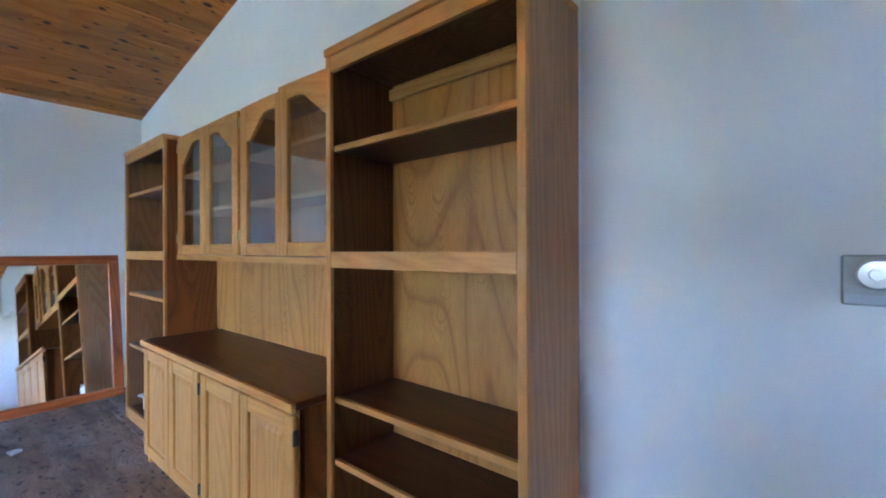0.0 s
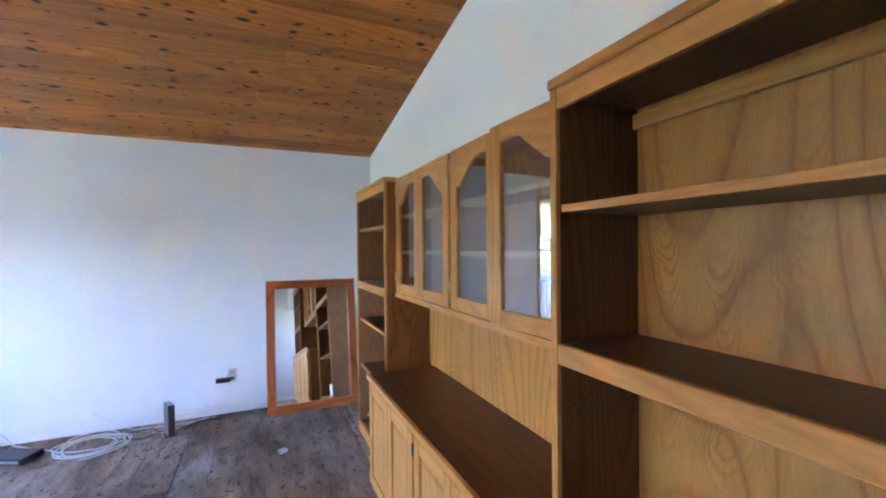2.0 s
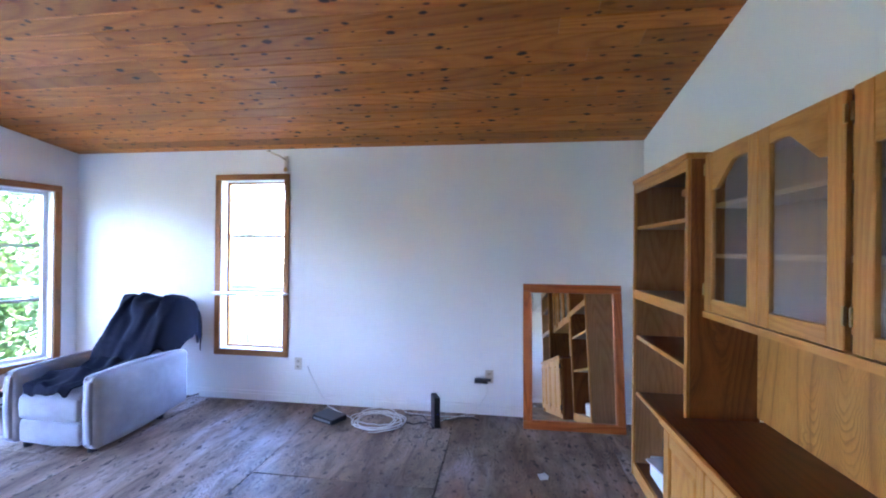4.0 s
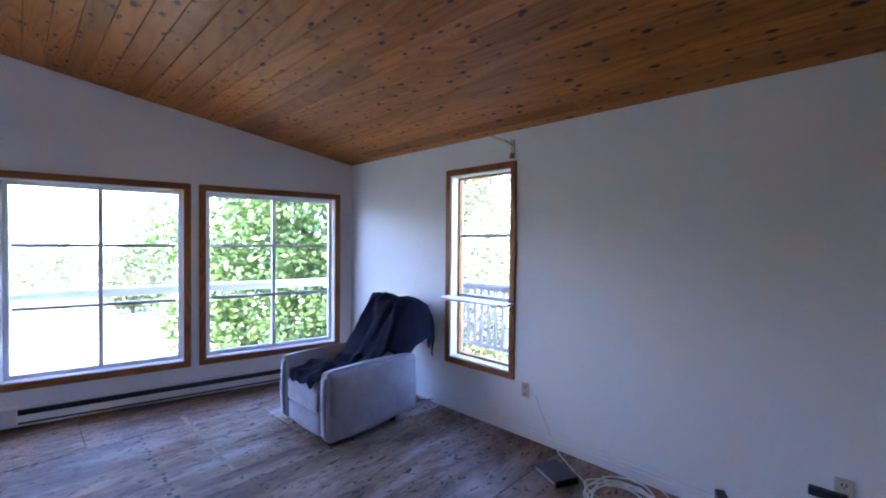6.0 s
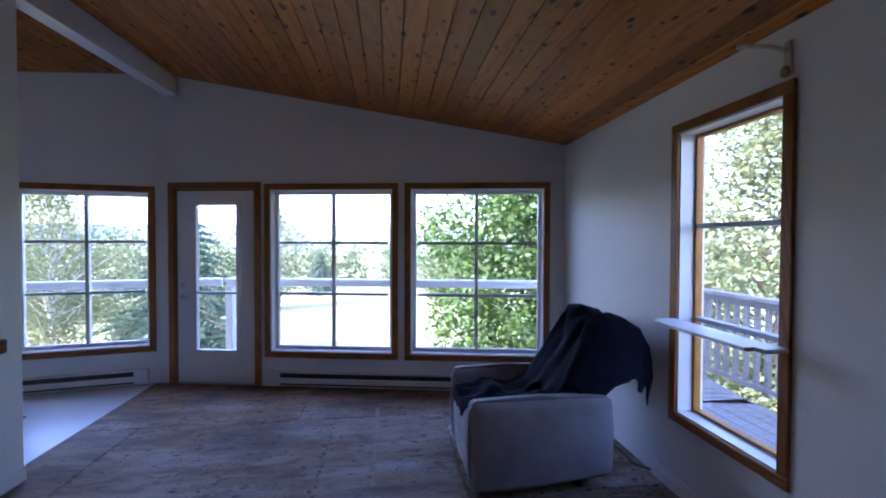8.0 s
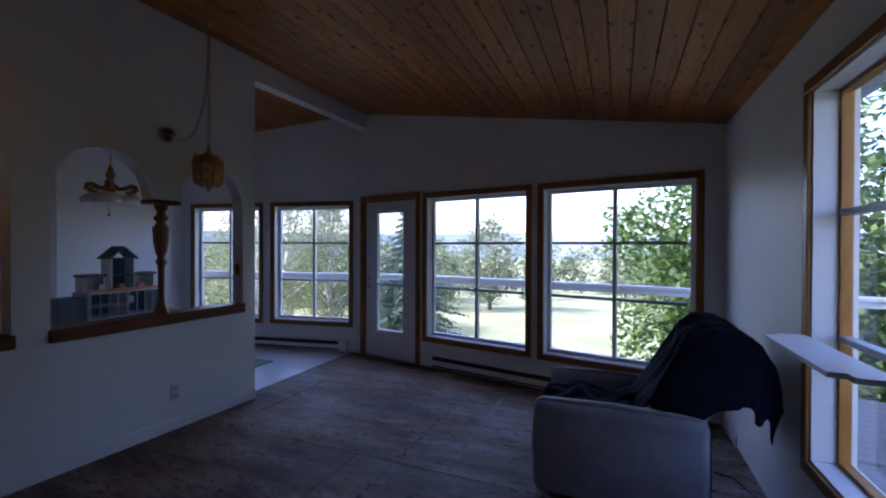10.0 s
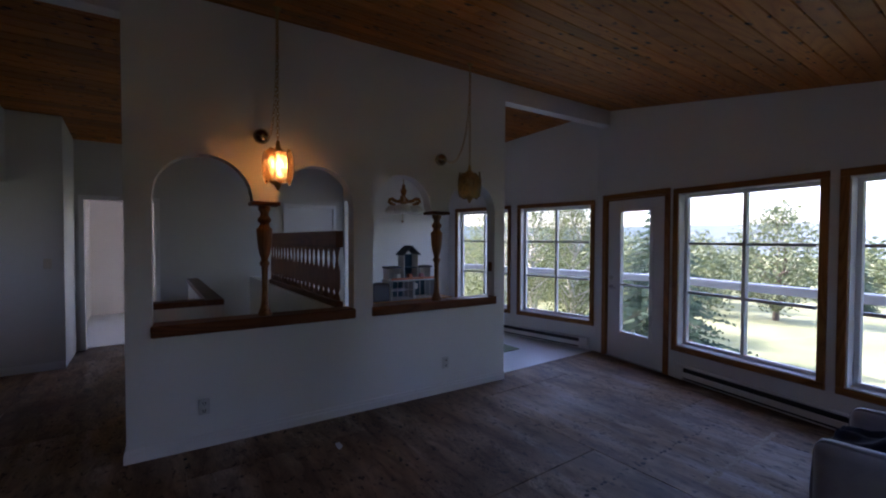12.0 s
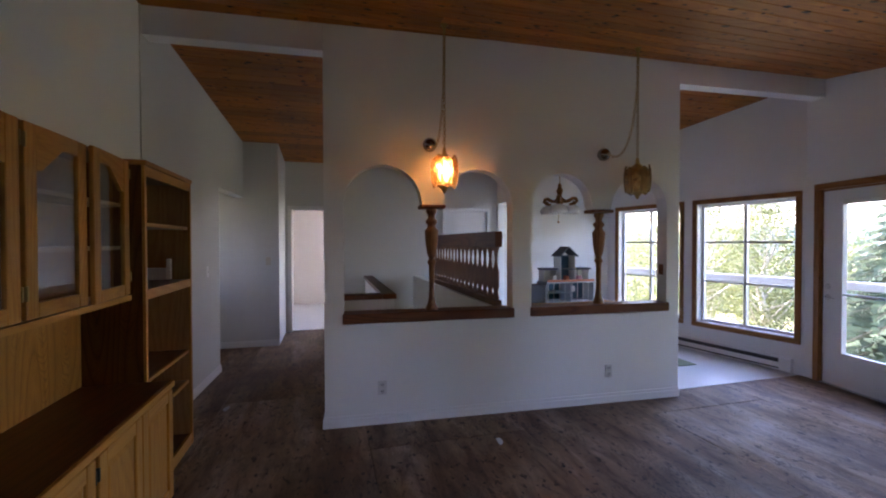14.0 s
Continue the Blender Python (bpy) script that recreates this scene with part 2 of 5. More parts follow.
    gloss = ramp(m, noise_tex(m, pos, 1.6, 5, 0.6), [(0.35, (0.55, 0.55, 0.55)), (0.65, (0.75, 0.75, 0.75))])
    wire(m, gloss, bsdf(m).inputs["Roughness"])
    bsdf(m).inputs["Specular IOR Level"].default_value = 0.36
    bump(m, noise_tex(m, drawn(3.0, 26.0), 2.0, 5, 0.7), 0.18, 0.003)
    return m


M_PLY = plywood()
M_TILE = mat("white_sheet_flooring", (0.66, 0.67, 0.68), 0.3)
M_CARPET = mat("pale_carpet", (0.52, 0.54, 0.57), 0.95)


def fabric(name, base, scale=420):
    m = mat(name, base, 0.95)
    v = coords(m, (1, 1, 1))
    c = ramp(m, noise_tex(m, v, 6, 4), [(0.3, tuple(k * 0.8 for k in base)), (0.7, tuple(k * 1.12 for k in base))])
    wire(m, c, bsdf(m).inputs["Base Color"])
    bsdf(m).inputs["Sheen Weight"].default_value = 0.25
    bump(m, noise_tex(m, v, scale, 2), 0.3, 0.002)
    return m


M_FAB = fabric("grey_upholstery", (0.30, 0.30, 0.33))
M_FABDARK = fabric("dark_grey_upholstery", (0.06, 0.06, 0.07))
M_BLANKET = fabric("navy_fleece", (0.007, 0.0085, 0.018), 160)
bsdf(M_BLANKET).inputs["Specular IOR Level"].default_value = 0.12
bsdf(M_BLANKET).inputs["Sheen Weight"].default_value = 0.015
M_GRASS = mat("lawn", (0.10, 0.17, 0.035), 0.9)
_v = coords(M_GRASS, (1, 1, 1))
wire(M_GRASS, ramp(M_GRASS, noise_tex(M_GRASS, _v, 0.35, 6), [(0.3, (0.15, 0.17, 0.06)), (0.7, (0.25, 0.26, 0.12))]), bsdf(M_GRASS).inputs["Base Color"])
M_DECK = wood("weathered_deck_wood", (0.11, 0.11, 0.11), (0.19, 0.19, 0.19), (0.24, 0.24, 0.24), 0, rough=0.8)
M_BARK = mat("bark", (0.10, 0.075, 0.055), 0.9)
M_BIRCH = mat("pale_bark", (0.45, 0.42, 0.38), 0.85)


def leaf(name, base):
    m = mat(name, base, 0.6)
    oi = m.node_tree.nodes.new("ShaderNodeNewGeometry")
    c = ramp(m, oi.outputs["Random Per Island"], [(0.0, tuple(k * 0.7 for k in base)), (0.6, base), (1.0, (base[0] * 1.7, base[1] * 1.5, base[2] * 1.3))])
    wire(m, c, bsdf(m).inputs["Base Color"])
    bsdf(m).inputs["Subsurface Weight"].default_value = 0.0
    tr = m.node_tree.nodes.new("ShaderNodeBsdfTranslucent")
    wire(m, c, tr.inputs[0])
    ms = node(m, "ShaderNodeMixShader")
    ms.inputs[0].default_value = 0.35
    wire(m, bsdf(m).outputs[0], ms.inputs[1])
    wire(m, tr.outputs[0], ms.inputs[2])
    wire(m, ms.outputs[0], m.node_tree.nodes["Material Output"].inputs[0])
    return m


M_MAPLE = leaf("maple_leaves", (0.065, 0.125, 0.024))
M_SPRUCE = leaf("spruce_needles", (0.075, 0.125, 0.085))
M_BUSH = leaf("shrub_leaves", (0.15, 0.185, 0.075))
# Distance haze is mixed into the colour of the far leaves.
M_FAR = leaf("hazy_far_leaves", (0.13, 0.165, 0.08))


def glass(name, tint=(1, 1, 1), gloss=0.06):
    """Clear pane: mostly see-through, with a mirror-like sheen that grows at a slant."""
    m = bpy.data.materials.new(name)
    m.use_nodes = True
    t = m.node_tree
    t.nodes.remove(t.nodes["Principled BSDF"])
    tr = t.nodes.new("ShaderNodeBsdfTransparent")
    tr.inputs[0].default_value = (*tint, 1)
    gl = t.nodes.new("ShaderNodeBsdfGlossy")
    gl.inputs["Roughness"].default_value = 0.02
    lw = t.nodes.new("ShaderNodeLayerWeight")
    lw.inputs[0].default_value = 0.5
    pw = t.nodes.new("ShaderNodeMath")
    pw.operation = "POWER"
    pw.inputs[1].default_value = 4.0
    t.links.new(lw.outputs["Facing"], pw.inputs[0])
    fr = t.nodes.new("ShaderNodeMath")
    fr.operation = "MULTIPLY_ADD"
    fr.inputs[1].default_value, fr.inputs[2].default_value = 0.7, gloss * 0.5
    t.links.new(pw.outputs[0], fr.inputs[0])
    ms = t.nodes.new("ShaderNodeMixShader")
    for a, b in ((fr.outputs[0], ms.inputs[0]), (tr.outputs[0], ms.inputs[1]), (gl.outputs[0], ms.inputs[2]), (ms.outputs[0], t.nodes["Material Output"].inputs[0])):
        t.links.new(a, b)
    return m


M_GLASS = glass("window_glass")
M_CABGLASS = glass("cabinet_glass", (0.95, 0.96, 0.97), 0.34)

# ---- mesh helpers ----


def box(bm, x0, x1, y0, y1, z0, z1):
    v = [bm.verts.new((x, y, z)) for x in (x0, x1) for y in (y0, y1) for z in (z0, z1)]
    for f in ((0, 1, 3, 2), (4, 6, 7, 5), (0, 4, 5, 1), (2, 3, 7, 6), (0, 2, 6, 4), (1, 5, 7, 3)):
        bm.faces.new([v[i] for i in f])


def boxes(*dims):
    bm = bmesh.new()
    for d in dims:
        box(bm, *d)
    return bm


def bevelled(bm, width=0.003, segments=1):
    bmesh.ops.bevel(bm, geom=bm.edges[:], offset=width, segments=segments, affect="EDGES", profile=0.6)
    return bm


def finish(bm, smooth=False):
    bmesh.ops.recalc_face_normals(bm, faces=bm.faces[:])
    if smooth:
        for f in bm.faces:
            f.smooth = True
    me = bpy.data.meshes.new("m")
    bm.to_mesh(me)
    bm.free()
    return me


def thing(name, m, label, category, group="", kind=""):
    ob = new(name)
    ob.empty_display_size = 0.1
    ob.matrix_world = m
    return tagged(ob, label, category, group, kind)


def part(name, bm, material, parent=None, label="", smooth=False):
    me = finish(bm, smooth)
    me.materials.append(material)
    ob = new(name, me)
    ob.parent = parent
    if label:
        tagged(ob, label)
    return ob


def solid(name, bm, material, label, category, m=None, kind="", smooth=False, group=""):
    ob = part(name, bm, material, None, "", smooth)
    if m is not None:
        ob.matrix_world = m
    return tagged(ob, label, category, group, kind)


def lathe(profile, n=20):
    """Turned shape from (radius, height) pairs."""
    bm = bmesh.new()
    rows = []
    for r, z in profile:
        rows.append([bm.verts.new((max(r, 1e-4) * cos(2 * pi * i / n), max(r, 1e-4) * sin(2 * pi * i / n), z)) for i in range(n)])
    for a, b in zip(rows, rows[1:]):
        for i in range(n):
            bm.faces.new((a[i], a[(i + 1) % n], b[(i + 1) % n], b[i]))
    bm.faces.new(list(reversed(rows[0])))
    bm.faces.new(rows[-1])
    return bm


def tube(points, radius, n=8):
    """A round cable or bar along points."""
    bm = bmesh.new()
    pts = [Vector(p) for p in points]
    rows = []
    for i, p in enumerate(pts):
        d = (pts[min(i + 1, len(pts) - 1)] - pts[max(i - 1, 0)]).normalized()
        a = d.orthogonal().normalized() if abs(d.z) > 0.95 else d.cross(Vector((0, 0, 1))).normalized()
        b = d.cross(a)
        rows.append([bm.verts.new(p + radius * (cos(2 * pi * k / n) * a + sin(2 * pi * k / n) * b)) for k in range(n)])
    for r, s in zip(rows, rows[1:]):
        for k in range(n):
            bm.faces.new((r[k], r[(k + 1) % n], s[(k + 1) % n], s[k]))
    bm.faces.new(list(reversed(rows[0])))
    bm.faces.new(rows[-1])
    return bm


def prism(bm, s0, s1, t0, t1, zb0, zb1, zt0, zt1):
    """An upright block from s0 to s1 whose bottom and top may slope."""
    v = [bm.verts.new(p) for p in ((s0, t0, zb0), (s1, t0, zb1), (s1, t1, zb1), (s0, t1, zb0), (s0, t0, zt0), (s1, t0, zt1), (s1, t1, zt1), (s0, t1, zt0))]
    for f in ((3, 2, 1, 0), (4, 5, 6, 7), (0, 1, 5, 4), (1, 2, 6, 5), (2, 3, 7, 6), (3, 0, 4, 7)):
        bm.faces.new([v[i] for i in f])


def wall(name, m, length, thick, top, openings, material, label, base=0.0, start=0.0):
    """A wall along local x; each opening is (s0, s1, z0, z1), with z1 a number or a function of s for arches."""
    bm = bmesh.new()
    cuts = {start, length}
    for s0, s1, z0, z1 in openings:
        cuts |= {s0, s1}
        if callable(z1):
            cuts |= {s0 + (s1 - s0) * k / 72 for k in range(73)}
    cuts = sorted(cuts)
    for a, b in zip(cuts, cuts[1:]):
        mid = (a + b) / 2
        hit_op = next((o for o in openings if o[0] < mid < o[1]), None)
        if hit_op is None:
            prism(bm, a, b, 0, thick, base, base, top(a), top(b))
        else:
            s0, s1, z0, z1 = hit_op
            if z0 > base:
                prism(bm, a, b, 0, thick, base, base, z0, z0)
            e = (b - a) * 1e-3
            za, zb = (z1(a + e), z1(b - e)) if callable(z1) else (z1, z1)
            prism(bm, a, b, 0, thick, za, zb, top(a), top(b))
    bmesh.ops.remove_doubles(bm, verts=bm.verts[:], dist=0.0015)
    ob = part(name, bm, material)
    ob.matrix_world = m
    return tagged(ob, label, "wall", "", "structure")


# ---- plan ----
WX, NY = -4.93, 0.521
SANG, VANG, EANG = -11.03, 10.7, -92.57
RIDGE_X, RIDGE_Z = -0.88, 3.215


def ceil_z(x, y=0.0):
    return 2.431 + (x - WX) * (RIDGE_Z - 2.431) / (RIDGE_X - WX) if x < RIDGE_X else RIDGE_Z - 0.10 * (x - RIDGE_X)


MS = pose(WX, -5.05, 0, 0, 0, SANG)
MV = pose(-0.847, -5.846, 0, 0, 0, VANG)
ME = pose(-0.815, -0.748, 0, 0, 0, EANG)


def top_of(m):
    return lambda s: ceil_z((m @ Vector((s, 0, 0))).x) + 0.015


# ---- floors ----
GAPS = [(0.02, 2.3, -2.25, -1.45)]
solid("floor", boxes((WX - 0.1, 0.0, -6.2, 1.0, -0.16, -0.019), (0.0, 6.4, -1.45, 2.2, -0.16, -0.019), (0.0, 6.4, -6.2, -2.25, -0.16, -0.019), (2.3, 6.4, -2.25, -1.45, -0.16, -0.019)), M_PLY, "dusty plywood subfloor of the living room and hall", "floor", None, "structure")
floor_ob = bpy.data.objects["floor"]

# ---- walls ----
WIN_S = [(0.145, 1.58), (1.646, 3.026)]
DOOR_S = (3.063, 4.053)
wall("wall_south_west", MS, 4.165, -0.16, top_of(MS), [(a + 0.06, b - 0.06, 0.36, 2.01) for a, b in WIN_S] + [(DOOR_S[0] + 0.06, DOOR_S[1] - 0.06, 0.0, 2.03)], M_WALL, "white painted wall of the prow front with large windows and a door", base=0.0, start=-0.2)
WIN_V = [(0.033, 1.283), (1.405, 2.60)]
# Ends early: the unseen gap beyond lets extra daylight reach the hall end.
wall("wall_south_east", MV, 2.78, -0.16, top_of(MV), [(a + 0.06, b - 0.06, 0.40, 1.99) for a, b in WIN_V], M_WALL, "white painted wall of the dining side of the prow front", start=0.0)
WW = (-3.475, -2.70, 0.425, 2.19)
MW = pose(WX, 0.9, 0, 0, 0, -90)
wall("wall_west", MW, 6.2, -0.16, lambda s: ceil_z(WX) + 0.01, [(0.9 - WW[1] + 0.055, 0.9 - WW[0] - 0.055, WW[2] + 0.06, WW[3] - 0.06)], M_WALL, "white painted side wall with one tall narrow window")
MN = pose(WX - 0.16, NY, 0)
wall("wall_north", MN, -0.775 - WX + 0.16, 0.16, lambda s: ceil_z(WX - 0.16 + s) + 0.015, [], M_WALL, "white painted gable wall behind the oak wall units")
MH = pose(-0.775, 0.512, 0, 0, 0, -2.41)
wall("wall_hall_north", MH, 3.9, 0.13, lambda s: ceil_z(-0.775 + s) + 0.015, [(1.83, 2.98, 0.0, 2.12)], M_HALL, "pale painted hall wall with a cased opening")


def arch_top(pairs, mid):
    def f(s):
        for a, b in pairs:
            if a < s < b:
                c, h = (a + b) / 2, (b - a) / 2
                return 1.80 + h * sqrt(max(0.0, 1 - ((s - c) / h) ** 2))
        return mid
    return f


A1 = arch_top([(0.154, 0.788), (0.972, 1.588)], 1.80)
A2 = arch_top([(1.768, 2.364), (2.563, 3.152)], 1.785)
wall("wall_arches", ME, 3.288, 0.13, top_of(ME), [(0.154, 1.588, 0.828, A1), (1.768, 3.152, 0.828, A2)], M_WALL, "white dividing wall with two pairs of arched openings")

# ridge beam in two lengths, one at each end of the dividing wall
solid("beam_north", boxes((-1.34, -0.002, 0.0, 0.13, 2.995, 3.30)), M_WHITE, "white boxed ridge beam over the hall opening", "beam", ME, "structure")
solid("beam_south", boxes((3.29, 5.2, 0.0, 0.13, 2.995, 3.30)), M_WHITE, "white boxed ridge beam running to the front wall", "beam", ME, "structure")

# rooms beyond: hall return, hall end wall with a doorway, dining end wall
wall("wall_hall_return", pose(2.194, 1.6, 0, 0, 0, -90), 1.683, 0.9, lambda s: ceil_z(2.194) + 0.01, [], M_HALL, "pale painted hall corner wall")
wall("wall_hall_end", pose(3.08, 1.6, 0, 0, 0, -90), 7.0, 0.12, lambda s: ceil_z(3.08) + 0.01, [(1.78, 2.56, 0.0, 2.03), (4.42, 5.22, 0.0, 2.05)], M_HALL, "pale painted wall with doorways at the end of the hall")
# This opening is never seen; it is added to brighten the hall corner.
wall("wall_north_recess", pose(-0.9, 1.6, 0), 3.3, 0.12, lambda s: 3.2, [(2.15, 2.50, 1.25, 2.0)], M_HALL, "pale painted back wall of the recess with an unseen opening added for light")
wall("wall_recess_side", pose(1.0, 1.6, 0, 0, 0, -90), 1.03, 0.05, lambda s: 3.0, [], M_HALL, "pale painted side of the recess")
# Opening placed out of view, added so daylight fills the bedroom.
wall("wall_far_room", pose(6.3, 2.2, 0, 0, 0, -90), 8.5, 0.12, lambda s: 2.9, [(4.0, 6.6, 0.6, 2.2)], M_WHITE, "white wall of the far bedroom")
wall("wall_far_room_north", pose(3.0, 0.05, 0), 3.3, 0.12, lambda s: 2.9, [], M_WHITE, "white side wall of the far bedroom")
wall("wall_dining_end", pose(1.87, -3.82, 0, 0, 0, -90), 1.7, 0.12, lambda s: ceil_z(1.87) + 0.01, [], M_WALL, "white end wall of the dining corner")
# Doorway hidden from view, added to pass that daylight on to the hall.
wall("wall_dining_return", pose(1.99, -3.94, 0, 0, 0, 0), 1.1, 0.12, lambda s: ceil_z(1.99 + s) + 0.01, [(0.06, 1.02, 0.0, 2.2)], M_WALL, "white return wall beyond the dining corner")
wall("wall_east_south", pose(3.0, -5.4, 0, 0, 0, 0), 3.4, -0.12, lambda s: 2.9, [], M_WHITE, "white outer wall of the far rooms")


# ---- ceiling ----
# Unseen; added so the bedroom takes no pink bounce from the pine.
solid("ceiling_bedroom", boxes((3.21, 6.29, -5.39, 0.04, 2.42, 2.46)), M_WHITE, "unseen white ceiling added over the far bedroom", "ceiling", None, "structure")


def board_ceiling():
    bm = bmesh.new()
    w = 0.132
    rng = random.Random(5)

    def strip(xa, xb, za, zb):
        n = int(round(math.hypot(xb - xa, zb - za) / w))
        for i in range(n):
            x0, x1 = xa + (xb - xa) * i / n, xa + (xb - xa) * (i + 1) / n
            z0, z1 = za + (zb - za) * i / n, za + (zb - za) * (i + 1) / n
            e = 0.006 * (1 if xb > xa else -1)
            y = -6.6 - rng.random() * 3
            while y < 2.4:
                y2 = min(y + 2.2 + rng.random() * 2.0, 2.4)
                ya = max(y, -6.6)
                if y2 > ya + 0.02:
                    a = [(x0, 0.007), (x0 + e, 0.0), (x1 - e, 0.0), (x1, 0.007)]
                    lo, hi = [], []
                    for (x, up) in a:
                        zz = z0 + (z1 - z0) * (x - x0) / (x1 - x0) + up
                        lo.append(bm.verts.new((x, ya + 0.001, zz)))
                        hi.append(bm.verts.new((x, y2 - 0.001, zz)))
                    tl = [bm.verts.new((x, yy, z + 0.03)) for x, z, yy in ((x0, z0, ya), (x1, z1, ya), (x0, z0, y2), (x1, z1, y2))]
                    for k in range(3):
                        bm.faces.new((lo[k], hi[k], hi[k + 1], lo[k + 1]))
                    bm.faces.new((tl[0], tl[1], tl[3], tl[2]))
                    bm.faces.new((lo[0], tl[0], tl[2], hi[0]))
                    bm.faces.new((lo[3], hi[3], tl[3], tl[1]))
                    bm.faces.new((lo[0], lo[1], lo[2], lo[3], tl[1], tl[0]))
                    bm.faces.new((hi[3], hi[2], hi[1], hi[0], tl[2], tl[3]))
                y = y2
    strip(WX - 0.17, RIDGE_X, ceil_z(WX - 0.17), RIDGE_Z)
    strip(RIDGE_X, 6.4, RIDGE_Z, ceil_z(6.4))
    return bm


solid("ceiling", board_ceiling(), M_CEIL, "varnished knotty pine board ceiling rising to a ridge", "ceiling", None, "structure")
rb = bmesh.new()
for xa, xb in ((WX - 0.6, RIDGE_X), (RIDGE_X, 6.9)):
    v = [rb.verts.new((x, y, ceil_z(x) + dz)) for x in (xa, xb) for y in (-7.0, 2.8) for dz in (0.05, 0.22)]
    for f in ((0, 1, 3, 2), (4, 6, 7, 5), (0, 4, 5, 1), (2, 3, 7, 6), (0, 2, 6, 4), (1, 5, 7, 3)):
        rb.faces.new([v[i] for i in f])
solid("roof", rb, M_GREY, "low pitched roof over the house", "roof", None, "structure")


# ---- windows and door ----
def window(name, m, w, h, zb, cols, rows, label, trim=0.06, depth=0.16, reveal=0.09, sash=None):
    """Trim boards round the opening, a white jamb box, a sash frame with bars, and one pane a light. Local y runs outwards as minus."""
    t = thing(name, m, label, "window", "", "structure")
    tb = 0.018
    part("trim_board", bevelled(boxes((0, trim, 0, tb, zb + trim, zb + h - trim)), 0.004), M_TRIM, t)
    part("trim_board", bevelled(boxes((w - trim, w, 0, tb, zb + trim, zb + h - trim)), 0.004), M_TRIM, t)
    part("trim_board", bevelled(boxes((0, w, 0, tb, zb, zb + trim - 0.001)), 0.004), M_TRIMH, t)
    part("trim_board", bevelled(boxes((0, w, 0, tb, zb + h - trim + 0.001, zb + h)), 0.004), M_TRIMH, t)
    x0, x1, z0, z1 = trim - 0.004, w - trim + 0.004, zb + trim - 0.004, zb + h - trim + 0.004
    j = 0.012
    part("jamb", boxes((x0, x0 + j, -depth, -0.001, z0, z1), (x1 - j, x1, -depth, -0.001, z0, z1), (x0 + j, x1 - j, -depth, -0.001, z0, z0 + j), (x0 + j, x1 - j, -depth, -0.001, z1 - j, z1)), M_WHITE, t)
    f = 0.018 if sash else 0.035
    fr = part("window_frame", bevelled(boxes((x0 + j, x0 + j + f, -reveal - 0.045, -reveal, z0 + j, z1 - j), (x1 - j - f, x1 - j, -reveal - 0.045, -reveal, z0 + j, z1 - j), (x0 + j + f, x1 - j - f, -reveal - 0.045, -reveal, z0 + j, z0 + j + f), (x0 + j + f, x1 - j - f, -reveal - 0.045, -reveal, z1 - j - f, z1 - j)), 0.002), sash or M_WHITE, t)
    gx0, gx1, gz0, gz1 = x0 + j + f, x1 - j - f, z0 + j + f, z1 - j - f
    xs = [gx0 + (gx1 - gx0) * k / cols for k in range(cols + 1)]
    zs = [gz0] + [zb + r for r in rows] + [gz1]
    for x in xs[1:-1]:
        part("mullion", bevelled(boxes((x - 0.017, x + 0.017, -reveal - 0.04, -reveal + 0.012, gz0, gz1)), 0.003), M_WHITE, t)
    for z in zs[1:-1]:
        for a, b in zip(xs, xs[1:]):
            part("glazing_bar", bevelled(boxes((a + 0.017, b - 0.017, -reveal - 0.038, -reveal + 0.010, z - 0.014, z + 0.014)), 0.003), M_GREYWHITE, t)
    for a, b in zip(xs, xs[1:]):
        for c, d in zip(zs, zs[1:]):
            p = part("pane", boxes((a, b, -reveal - 0.024, -reveal - 0.020, c, d)), M_GLASS, t)
            p.visible_shadow = False
    return t


M_GREYWHITE = mat("grey_white_paint", (0.50, 0.51, 0.53), 0.45)
M_OFFWHITE = mat("dull_white_plastic", (0.60, 0.60, 0.59), 0.4)


def on_wall(m, s):
    return m @ pose(s, 0, 0)


for k, (a, b) in enumerate(WIN_S):
    window("window_%d" % (k + 1), on_wall(MS, a), b - a, 1.775, 0.30, 2, (0.645, 1.175), "large six-light window with stained wood trim")
for k, (a, b) in enumerate(WIN_V):
    window("window_%d" % (k + 3), on_wall(MV, a), b - a, 1.71, 0.34, 2, (0.62, 1.14), "six-light dining window with stained wood trim")
window("window_5", MW @ pose(0.9 - WW[1], 0, 0), WW[1] - WW[0], WW[3] - WW[2], WW[2], 1, (0.62, 1.165), "tall narrow window with stained wood trim", trim=0.055, sash=M_EDGE)


